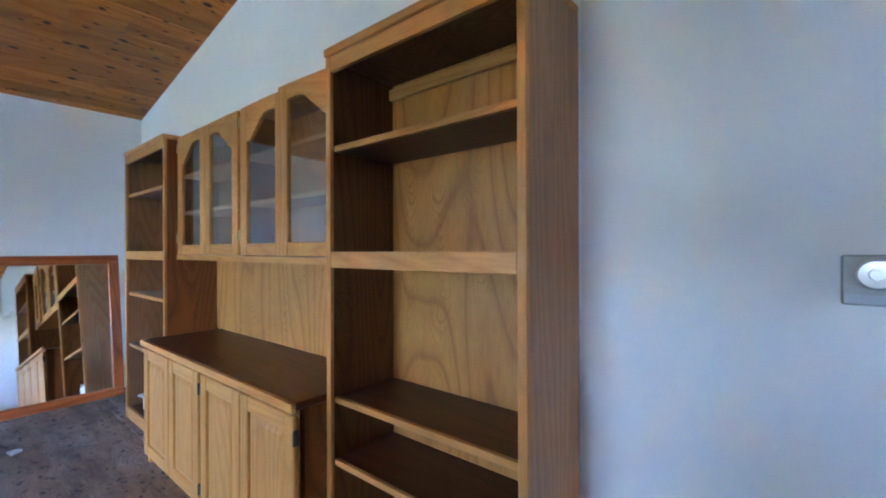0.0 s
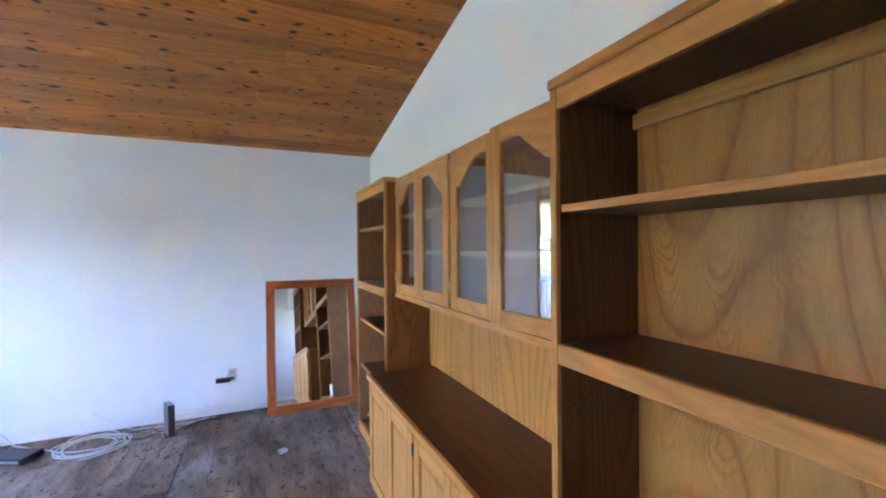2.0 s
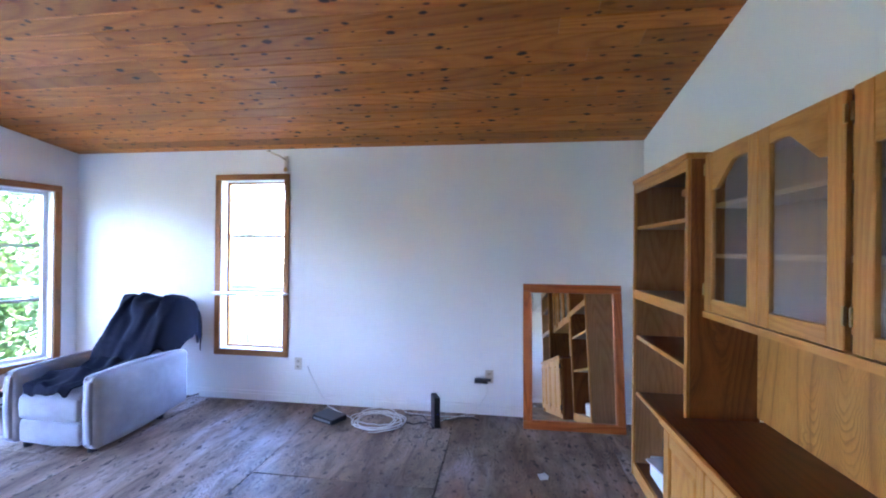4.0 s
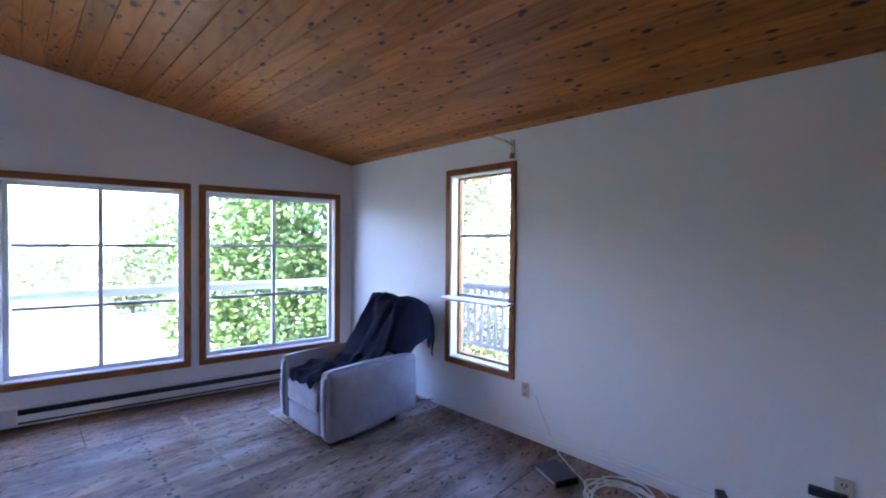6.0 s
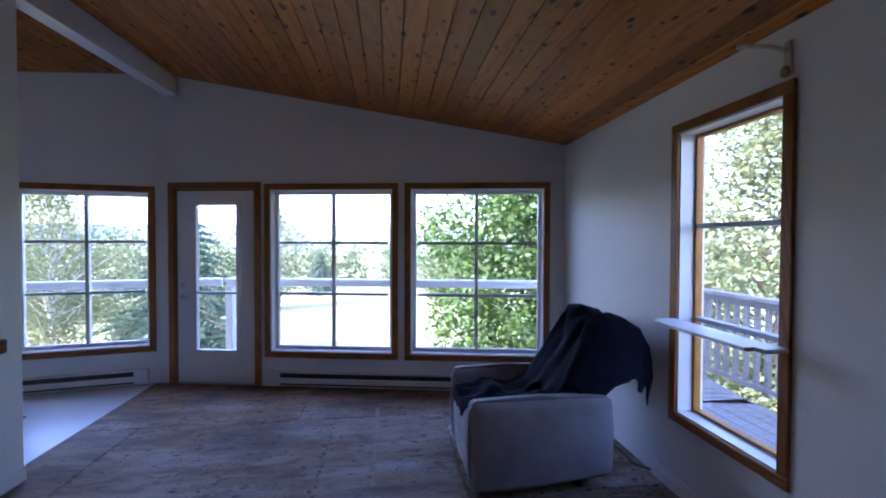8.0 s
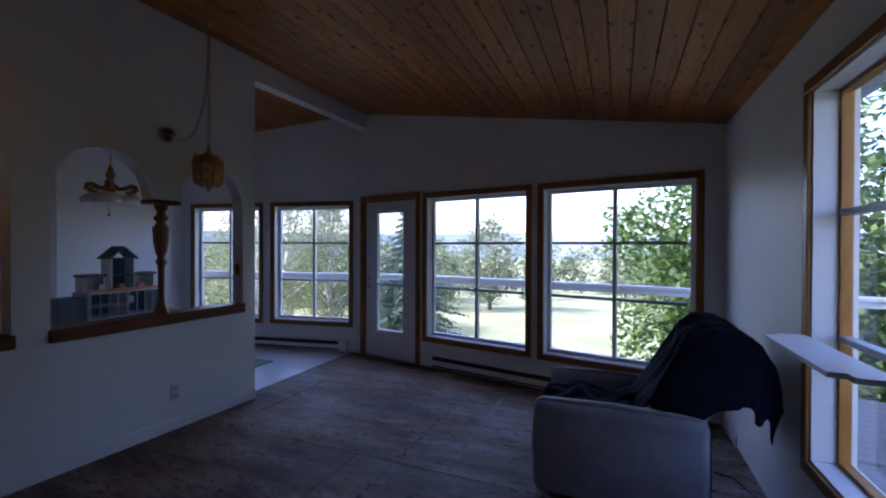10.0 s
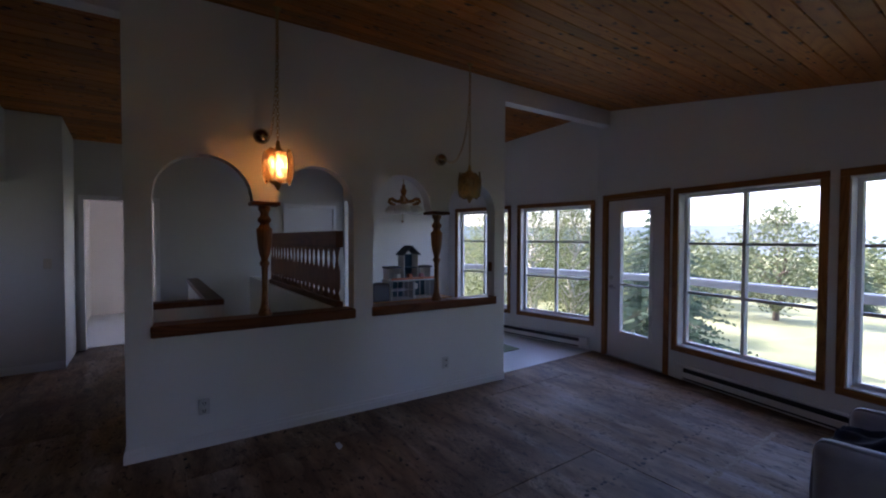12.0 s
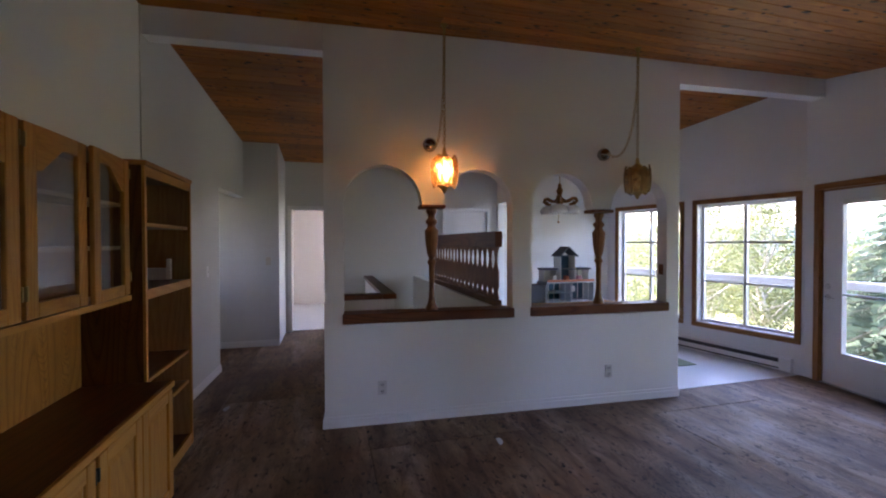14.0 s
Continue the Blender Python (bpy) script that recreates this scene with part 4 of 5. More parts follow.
def blanket():
    # path in the chair's own x and z: seat front, seat, up the backrest, over its top and down behind
    path = [(0.45, 0.40), (0.435, 0.46), (0.22, 0.475), (0.0, 0.48), (-0.10, 0.51), (-0.20, 0.65), (-0.31, 0.84), (-0.38, 0.95), (-0.46, 1.005), (-0.56, 0.995), (-0.645, 0.93), (-0.69, 0.84), (-0.71, 0.75), (-0.72, 0.68)]
    width = [0.17, 0.20, 0.235, 0.24, 0.25, 0.30, 0.40, 0.42, 0.42, 0.41, 0.39, 0.36, 0.34, 0.33]
    nu, nv = 44, 78
    bm = bmesh.new()
    grid = []
    for j in range(nv + 1):
        q = j / nv * (len(path) - 1)
        i = min(int(q), len(path) - 2)
        f = q - i
        f = f * f * (3 - 2 * f) * 0.5 + f * 0.5
        px = path[i][0] * (1 - f) + path[i + 1][0] * f
        pz = path[i][1] * (1 - f) + path[i + 1][1] * f
        wd = width[i] * (1 - f) + width[i + 1] * f
        row = []
        for k in range(nu + 1):
            u = k / nu * 2 - 1
            y = u * wd
            over = max(0.0, abs(y) - 0.275)
            hang = 0.0
            if pz > 0.55:
                hang = over * 3.2
                y = math.copysign(min(abs(y), 0.275 + over * 0.35), y)
            n1 = noise.noise((y * 7, j * 0.09, 1.3))
            fold = (0.026 * sin(u * 11 + n1 * 4.0 + j * 0.05) + 0.02 * n1) * min(1.0, max(0.35, (q - 4) / 3))
            x = px + fold * (0.9 if q > 5 else 0.1)
            z = pz - hang * (1 + 0.5 * n1) + (fold * 0.5 if q < 9 else 0.0) + 0.03 * noise.noise((px * 6, y * 6, 4.0)) + (0.075 * max(0.0, noise.noise((px * 7, y * 8, 9.0))) if q < 4.5 else 0.0)
            if q > 11.5:
                z -= 0.07 * max(0.0, u) * (q - 11.5) / 1.5 - 0.05 * max(0.0, -u)
            row.append(bm.verts.new((x, y, max(z, 0.36))))
        grid.append(row)
    for a, b in zip(grid, grid[1:]):
        for k in range(nu):
            bm.faces.new((a[k], a[k + 1], b[k + 1], b[k]))
    ob = part("blanket", bm, M_BLANKET, None, "", True)
    ob.matrix_world = pose(-4.125, -3.85, 0.012)
    tagged(ob, "navy fleece blanket draped over the recliner back and seat", "blanket")
    s = ob.modifiers.new("thick", "SOLIDIFY")
    s.thickness, s.offset = 0.008, 1.0


blanket()

# ---- heaters ----


def heater(m, s0, s1, group):
    t = thing("baseboard_heater", m @ pose(s0, 0, 0), "white metal electric baseboard heater along the wall", "heater", group)
    L = s1 - s0
    part("back_plate", boxes((0, L, 0.0, 0.012, 0.02, 0.165)), M_WHITE, t)
    part("top_lip", bevelled(boxes((0.0, L, 0.012, 0.05, 0.152, 0.166)), 0.003), M_WHITE, t)
    part("front_panel", bevelled(boxes((0.0, L, 0.05, 0.062, 0.05, 0.106)), 0.004), M_WHITE, t)
    part("fin_bank", boxes((0.12, L - 0.12, 0.014, 0.046, 0.03, 0.146)), M_BLACK, t, "dark heating fins")
    part("bottom_lip", boxes((0, L, 0.012, 0.055, 0.02, 0.028)), M_WHITE, t)
    for a, b in ((0, 0.12), (L - 0.12, L)):
        part("end_cap", bevelled(boxes((a, b, 0.012, 0.064, 0.019, 0.1665)), 0.004), M_WHITE, t)


heater(MS, 0.35, 2.97, "baseboard heaters")
heater(MV, 0.10, 2.55, "baseboard heaters")

# ---- outlets and switches ----


def plate(name, m, label, kind_, material, w=0.07, h=0.115):
    t = thing(name, m, label, kind_)
    part("cover_plate", bevelled(boxes((-w / 2, w / 2, 0, 0.006, -h / 2, h / 2)), 0.002), material, t)
    if kind_ == "outlet":
        for z in (-0.027, 0.027):
            s = part("socket", bevelled(boxes((-0.017, 0.017, 0.006, 0.009, z - 0.017, z + 0.017)), 0.003), material, t)
            part("slot", boxes((-0.0105, -0.0055, 0.0085, 0.0098, z - 0.009, z + 0.009), (0.0055, 0.0105, 0.0085, 0.0098, z - 0.009, z + 0.009), (-0.0035, 0.0035, 0.0085, 0.0098, z - 0.016, z - 0.011)), M_BLACK, s)
    else:
        part("toggle", bevelled(boxes((-0.006, 0.006, 0.006, 0.02, -0.012, 0.010)), 0.002), material, t)
    return t


EW = ME @ pose(0, 0, 0, 0, 0, 180)
for s in (0.455, 2.534):
    plate("wall_outlet", EW @ pose(-s, 0, 0.295), "white duplex outlet in the dividing wall", "outlet", M_OFFWHITE)
for y, z in ((-0.776, 0.34), (-2.597, 0.37)):
    plate("wall_outlet", MW @ pose(0.9 - y, 0, z), "ivory duplex outlet above the skirting", "outlet", M_IVORY)
HW = MH @ pose(0.775, 0, 0, 0, 0, 180)
plate("light_switch", HW @ pose(-0.63, 0, 1.18), "white light switch on the hall wall", "switch", M_WHITE)
plate("light_switch", pose(2.194, 0.06, 1.22, 0, 0, 90), "ivory light switch on the hall corner wall", "switch", M_IVORY)


plate("light_switch", pose(1.87, -5.10, 1.22, 0, 0, 90), "ivory light switch on the dining end wall", "switch", M_IVORY)
plate("light_switch", ME @ pose(3.152, 0.07, 1.22, 0, 0, 90), "brown light switch on the arch reveal", "switch", M_RAIL, 0.06, 0.10)
M_MAT = fabric("green_mat_cloth", (0.16, 0.22, 0.10), 200)
solid("floor_mat", bevelled(boxes((-0.20, 0.36, -5.05, -4.72, 0.005, 0.014)), 0.003), M_MAT, "small green mat on the white dining floor", "mat")


M_THERMO = mat("grey_beige_plastic", (0.30, 0.30, 0.26), 0.4)


def thermostat():
    t = thing("thermostat", HW @ pose(0.172, 0, 1.163), "beige wall thermostat with a round dial", "thermostat")
    part("case", bevelled(boxes((-0.05, 0.05, 0, 0.03, -0.048, 0.052)), 0.004), M_THERMO, t)
    d = part("dial", lathe([(0.030, 0), (0.030, 0.006), (0.026, 0.009), (0.012, 0.010), (0.011, 0.016)], 24), M_CHROME, t, "round silver dial")
    d.matrix_basis = pose(0, 0.03, 0.014, -90)
    part("label_bar", boxes((-0.045, 0.045, 0.030, 0.032, -0.044, -0.026)), M_GREY, t)


thermostat()

# ---- hanging lamps ----
M_AMBER = mat("amber_glass", (0.80, 0.47, 0.15), 0.16)
_v = coords(M_AMBER, (1, 1, 0.55))
wire(M_AMBER, ramp(M_AMBER, noise_tex(M_AMBER, _v, 42, 3), [(0.36, (0.55, 0.30, 0.11)), (0.58, (0.95, 0.74, 0.42))]), bsdf(M_AMBER).inputs["Base Color"])
bump(M_AMBER, noise_tex(M_AMBER, _v, 48, 3), 1.0, 0.03)
bsdf(M_AMBER).inputs["Transmission Weight"].default_value = 0.9
bsdf(M_AMBER).inputs["IOR"].default_value = 1.3
M_BULB = mat("lit_bulb", (1, 0.8, 0.5))
bsdf(M_BULB).inputs["Emission Color"].default_value = (1.0, 0.56, 0.20, 1)
bsdf(M_BULB).inputs["Emission Strength"].default_value = 5.0
M_HOOK = mat("dark_polished_steel", (0.30, 0.28, 0.26), 0.1, 1.0)
M_BULBOFF = mat("clear_bulb", (0.75, 0.72, 0.66), 0.1)


def swag_lamp(x, y, z, hook_s, hook_z, lit):
    t = thing("swag_lamp", pose(x, y, z), "hanging lamp of amber glass plates on a brass chain, lit" if lit else "hanging lamp of amber glass plates on a brass chain, unlit", "lamp", "hanging lamps")
    r, h = 0.086, 0.235
    for k in range(8):
        # tall glass leaf, bowed outwards and rounded at both ends
        bm = bmesh.new()
        n, rows_ = 12, []
        for j in range(n + 1):
            v = j / n * 2 - 1
            half = 0.040 * sqrt(max(0.0, 1 - abs(v) ** 5)) + 0.004
            out = 0.014 * (1 - v * v)
            rows_.append([bm.verts.new((u * half, out - 0.010 * u * u + dy, v * h / 2)) for dy in (0.0, 0.006) for u in (-1, -0.5, 0, 0.5, 1)])
        for lo, hi in zip(rows_, rows_[1:]):
            for q in range(4):
                bm.faces.new((lo[q], lo[q + 1], hi[q + 1], hi[q]))
                bm.faces.new((lo[q + 5], hi[q + 5], hi[q + 6], lo[q + 6]))
            bm.faces.new((lo[0], hi[0], hi[5], lo[5]))
            bm.faces.new((lo[4], lo[9], hi[9], hi[4]))
        for e in (rows_[0], rows_[-1]):
            bm.faces.new(e[:5] + e[:4:-1])
        p = part("glass_plate", bm, M_AMBER, t, "", True)
        p.matrix_basis = pose(0, 0, 0, 0, 0, k * 45) @ pose(0, r + (0.006 if k % 2 else -0.002), 0.008 if k % 2 else -0.008)
    part("crown", lathe([(0.066, h / 2 - 0.02), (0.066, h / 2 - 0.014), (0.04, h / 2 + 0.005), (0.018, h / 2 + 0.025), (0.012, h / 2 + 0.07), (0.002, h / 2 + 0.075)], 18), M_BRASS, t, "", True)
    part("base_finial", lathe([(0.002, -h / 2 - 0.05), (0.012, -h / 2 - 0.04), (0.018, -h / 2 - 0.025), (0.03, -h / 2 - 0.008), (0.058, -h / 2 + 0.008), (0.058, -h / 2 + 0.014)], 18), M_BRASS, t, "", True)
    part("bulb", lathe([(0.012, -0.07), (0.014, -0.03), (0.034, 0.01), (0.036, 0.04), (0.024, 0.07), (0.004, 0.08)], 14), M_BULB if lit else M_BULBOFF, t, "glowing bulb" if lit else "", True)
    part("socket", lathe([(0.016, -0.115), (0.018, -0.07)], 12), M_BRASS, t)
    cz = ceil_z(x) - z - 0.004
    part("ceiling_hook", lathe([(0.012, cz - 0.03), (0.02, cz - 0.012), (0.03, cz)], 12), M_BRASS, t)
    # chain links up to the ceiling hook, then a slack run to the hook on the wall
    inv = pose(x, y, z).inverted()
    hk = inv @ (ME @ Vector((hook_s, -0.09, hook_z)))
    top = Vector((0, 0, cz - 0.03))
    low = Vector((0, 0, h / 2 + 0.075))
    n = 36
    pts = [low.lerp(top, i / n) for i in range(n + 1)]
    m = 40
    for i in range(1, m + 1):
        u = i / m
        p = top.lerp(hk, u)
        p.x, p.y = hk.x * u ** 3.2, hk.y * u ** 3.2
        p.z -= 0.42 * u ** 3 * (1 - u) * 4
        pts.append(p)
    bm = bmesh.new()
    for i, (a, b) in enumerate(zip(pts, pts[1:])):
        d = b - a
        c = (a + b) / 2
        q = d.to_track_quat("Z", "Y").to_matrix().to_4x4()
        mm = Matrix.Translation(c) @ q @ Matrix.Rotation(radians(90 * (i % 2)), 4, "Z")
        L, W, R = d.length * 0.68, 0.0105, 0.0026
        ring = [(W * cos(2 * pi * k / 8), L * sin(2 * pi * k / 8)) for k in range(8)]
        rows_ = []
        for (rx, rz) in ring:
            nrm = Vector((rx / W, 0, rz / L)).normalized()
            rows_.append([bm.verts.new(mm @ (Vector((rx, 0, rz)) + R * (cos(2 * pi * j / 4) * nrm + sin(2 * pi * j / 4) * Vector((0, 1, 0))))) for j in range(4)])
        for k in range(8):
            for j in range(4):
                bm.faces.new((rows_[k][j], rows_[k][(j + 1) % 4], rows_[(k + 1) % 8][(j + 1) % 4], rows_[(k + 1) % 8][j]))
    part("chain", bm, M_BRASS, t)
    k = part("wall_spot", lathe([(0.058 * sin(pi * q / 12) + 0.0005, 0.03 - 0.058 * cos(pi * q / 12)) for q in range(13)], 22), M_HOOK, t, "round polished dark steel wall hook", True)
    k.matrix_basis = inv @ ME @ pose(hook_s, -0.057, hook_z, -90)
    return t


swag_lamp(-1.12, -1.656, 2.03, 0.85, 2.29, True)
swag_lamp(-1.20, -3.36, 2.02, 2.46, 2.28, False)

# ---- dining corner ----


def dining_table():
    t = thing("side_table", pose(0.62, -3.75, 0), "plain wooden table standing behind the arches", "table")
    part("tabletop", bevelled(boxes((-0.28, 0.28, -0.55, 0.55, 0.70, 0.73)), 0.004), M_OAKX, t)
    for x in (-0.23, 0.23):
        for y in (-0.48, 0.48):
            part("leg", boxes((x - 0.025, x + 0.025, y - 0.025, y + 0.025, 0, 0.70)), M_OAK, t)


dining_table()
M_DOLLWALL = mat("dollhouse_grey_blue", (0.50, 0.56, 0.62), 0.6)
M_DOLLROOF = mat("dollhouse_slate_roof", (0.13, 0.14, 0.165), 0.7)
M_DOLLTEAL = mat("dollhouse_teal_paint", (0.05, 0.13, 0.20), 0.6)
M_CORAL = mat("coral_plastic", (0.65, 0.22, 0.13), 0.5)
M_PINK = mat("pink_plastic", (0.65, 0.30, 0.38), 0.5)


def gable(w, d, h, rise, t):
    bm = bmesh.new()
    for s in (-1, 1):
        v = [bm.verts.new(p) for p in ((s * (w / 2 + 0.02), -d / 2, h - 0.015), (0, -d / 2, h + rise), (0, d / 2, h + rise), (s * (w / 2 + 0.02), d / 2, h - 0.015))]
        v2 = [bm.verts.new(p.co + Vector((0, 0, t))) for p in v]
        bm.faces.new(v)
        bm.faces.new(v2)
        for k in range(4):
            bm.faces.new((v[k], v[(k + 1) % 4], v2[(k + 1) % 4], v2[k]))
    return bm


def dollhouse():
    t = thing("dollhouse", pose(0.55, -3.72, 0.73, 0, 0, -90), "open-fronted grey and blue wooden dollhouse on a table", "dollhouse")
    # local x along the front, local -y towards the arches
    a = 0.012
    part("lower_storey", boxes((-0.34, 0.34, 0.10, 0.112, 0, 0.24), (-0.34, -0.34 + a, -0.14, 0.10, 0, 0.24), (0.34 - a, 0.34, -0.14, 0.10, 0, 0.24), (-0.006, 0.006, -0.14, 0.10, a, 0.228), (-0.34 + a, 0.34 - a, -0.14, 0.10, 0, a), (-0.34, 0.34, -0.15, 0.112, 0.2405, 0.256), (-0.34 + a, -0.006, -0.13, 0.10, 0.115, 0.123)), M_DOLLWALL, t)
    part("tower_wall", boxes((-0.10, 0.12, 0.09, 0.102, 0.257, 0.58), (-0.10 + a, 0.12 - a, -0.055, 0.09, 0.40, 0.412)), M_DOLLTEAL, t)
    for x in (-0.10, 0.12 - a):
        part("tower_side", boxes((x, x + a, -0.06, 0.0895, 0.257, 0.58)), M_WHITE, t)
    for x in (-0.17, 0.17):
        part("room_panel", boxes((x - 0.155, x + 0.155, 0.095, 0.0985, 0.013, 0.23)), M_DOLLTEAL, t, "blue papered back of a room")
    g = part("tower_roof", gable(0.22, 0.22, 0.585, 0.10, 0.014), M_DOLLROOF, t)
    g.matrix_basis = pose(0.01, 0.02, 0)
    for x in (-0.235, 0.24):
        part("wing_wall", boxes((x - 0.085, x + 0.085, 0.09, 0.102, 0.257, 0.40), (x - 0.085, x - 0.075, -0.05, 0.09, 0.257, 0.40), (x + 0.075, x + 0.085, -0.05, 0.09, 0.257, 0.40)), M_WHITE, t)
        part("wing_roof", bevelled(boxes((x - 0.10, x + 0.10, -0.07, 0.112, 0.401, 0.425)), 0.006), M_DOLLROOF, t)
    part("side_annexe", bevelled(boxes((-0.56, -0.345, -0.12, 0.10, 0, 0.22)), 0.006), M_DOLLROOF, t, "dark ribbed annexe")
    for k in range(8):
        part("window_frame", boxes((-0.32 + k * 0.078 + (0.02 if k > 3 else 0), -0.314 + k * 0.078 + (0.02 if k > 3 else 0), -0.145, -0.139, 0.012, 0.24)), M_WHITE, t)
    part("balcony_rail", boxes((-0.33, 0.33, -0.148, -0.142, 0.258, 0.285)), M_CORAL, t, "coral balcony rail")
    for x, z, c in ((-0.2, 0.257, M_WHITE), (-0.02, 0.257, M_CORAL), (0.16, 0.257, M_PINK), (0.06, 0.124, M_WHITE)):
        part("furniture", bevelled(boxes((x - 0.03, x + 0.03, -0.10, -0.04, z, z + 0.07)), 0.008), c, t)


dollhouse()
M_GLOBE = mat("white_glass_globe", (0.82, 0.80, 0.76), 0.25)


def pendant():
    x, y, z = 0.75, -3.76, 2.01
    t = thing("chandelier", pose(x, y, z), "wooden chandelier with white glass shades over the table", "lamp")
    c = ceil_z(x) - z
    part("chain", tube([(0, 0, 0.16), (0, 0, c - 0.02)], 0.006), M_BRASS, t)
    part("ceiling_rose", lathe([(0.02, c - 0.05), (0.06, c - 0.02), (0.065, c - 0.003)], 18), M_BRASS, t)
    part("hub", lathe([(0.004, -0.13), (0.016, -0.12), (0.022, -0.09), (0.014, -0.07), (0.034, -0.03), (0.05, 0.01), (0.034, 0.05), (0.024, 0.10), (0.040, 0.14), (0.044, 0.17), (0.020, 0.21), (0.028, 0.23), (0.008, 0.26)], 18), M_HONEY, t, "", True)
    for k in range(3):
        q = pose(0, 0, 0, 0, 0, 120 * k + 25)
        a = part("arm", tube([(0.02, 0, 0.06), (0.07, 0, 0.02), (0.13, 0, 0.03), (0.19, 0, 0.065), (0.235, 0, 0.06), (0.25, 0, 0.02), (0.22, 0, 0.0), (0.19, 0, 0.015)], 0.024, 10), M_HONEY, t, "carved honey-brown scroll arm", True)
        a.matrix_basis = q
        c = part("candle_cup", lathe([(0.016, 0.0), (0.034, 0.012), (0.030, 0.03)], 14), M_HONEY, t, "", True)
        c.matrix_basis = q @ pose(0.17, 0, -0.03)
        g = part("shade", lathe([(0.028, 0.0), (0.070, -0.012), (0.105, -0.045), (0.115, -0.085), (0.100, -0.118), (0.096, -0.116), (0.109, -0.085), (0.100, -0.048), (0.066, -0.018), (0.026, -0.006)], 22), M_GLOBE, t, "white glass bowl shade", True)
        g.matrix_basis = q @ pose(0.17, 0, -0.03)
    part("pull_cord", tube([(0.03, 0, -0.11), (0.03, 0, -0.24)], 0.003, 6), M_BRASS, t)
    part("pull_knob", lathe([(0.003, -0.27), (0.014, -0.262), (0.016, -0.25), (0.004, -0.238)], 10), M_HONEY, t, "", True).matrix_basis = pose(0.03, 0, 0)


M_HONEY = wood("honey_brown_turned_wood", (0.14, 0.05, 0.012), (0.30, 0.125, 0.030), (0.38, 0.17, 0.045), 2, rough=0.3)
pendant()
# tiled dining floor on top of the boards
tf = bmesh.new()
for v_ in ((-0.83, -4.05), (0.0, -2.40), (3.07, -2.40), (3.07, -5.05), (-0.80, -5.82)):
    tf.verts.new((*v_, 0.004))
tf.verts.ensure_lookup_table()
bmesh.ops.extrude_face_region(tf, geom=[tf.faces.new(tf.verts[:])])
for v_ in tf.verts[5:]:
    v_.co.z = -0.018
solid("floor_dining", tf, M_TILE, "white sheet flooring of the dining corner", "floor", None, "structure")
solid("floor_bedroom", boxes((3.2, 6.3, -2.0, 0.05, -0.018, 0.004)), M_CARPET, "pale carpet of the far bedroom", "floor", None, "structure")


def door_frame(name, y0, y1, h, leaf_open):
    t = thing(name, pose(3.08, y1, 0, 0, 0, -90), "white painted doorway casing" if leaf_open else "white painted closed door in its casing", "door", "", "structure")
    w = y1 - y0
    part("casing", bevelled(boxes((-0.06, 0, -0.016, 0, 0, h)), 0.003), M_WHITE, t)
    part("casing", bevelled(boxes((w, w + 0.06, -0.016, 0, 0, h)), 0.003), M_WHITE, t)
    part("casing", bevelled(boxes((-0.06, w + 0.06, -0.016, 0, h + 0.001, h + 0.06)), 0.003), M_WHITE, t)
    if not leaf_open:
        part("door_leaf", boxes((0.004, w - 0.004, 0.02, 0.055, 0.01, h - 0.004)), M_WHITE, t)


door_frame("door_2", -0.96, -0.18, 2.03, True)
door_frame("door_3", -3.62, -2.82, 2.05, False)

# ---- loose things on the floor by the side wall ----


def router():
    t = thing("router", pose(-4.60, -1.21, 0.0, 0, 0, 20), "black upright router standing on the floor", "router")
    part("stand", bevelled(boxes((-0.05, 0.05, -0.04, 0.04, 0, 0.014)), 0.004), M_BLACK, t)
    b = part("case", bevelled(boxes((-0.085, 0.085, -0.024, 0.024, 0.0, 0.24)), 0.009, 2), M_BLACK, t)
    b.matrix_basis = pose(0, 0, 0.014, 0, -4, 0)
    part("status_light", boxes((0.084, 0.0875, -0.003, 0.003, 0.13, 0.137)), M_BLUELED, t)


M_BLUELED = mat("blue_indicator", (0.02, 0.05, 0.6), 0.3)
router()


def modem():
    t = thing("set_top_box", pose(-4.58, -2.13, 0, 0, 0, 65), "flat black box lying on the floor", "box")
    part("case", bevelled(boxes((-0.12, 0.12, -0.085, 0.085, 0.006, 0.05)), 0.006, 2), M_BLACK, t)
    for x in (-0.09, 0.09):
        part("foot", boxes((x - 0.012, x + 0.012, -0.06, -0.04, 0, 0.006), (x - 0.012, x + 0.012, 0.04, 0.06, 0, 0.006)), M_BLACK, t)
    part("vent_strip", boxes((-0.10, 0.10, -0.0865, -0.085, 0.018, 0.036)), M_GREY, t)


modem()
M_CABLEW = mat("white_cable", (0.72, 0.72, 0.70), 0.45)


def coil(cx, cy, turns, seed):
    rng = random.Random(seed)
    pts = []
    n = int(turns * 26)
    for i in range(n):
        a = 2 * pi * i / 26
        rx = 0.17 + 0.05 * sin(a * 0.37 + seed) + 0.02 * rng.random()
        ry = 0.20 + 0.05 * cos(a * 0.29)
        pts.append((cx + rx * cos(a) + 0.03 * sin(i * 0.05), cy + ry * sin(a), 0.006 + 0.0016 * (i / 5 % 14)))
    return pts


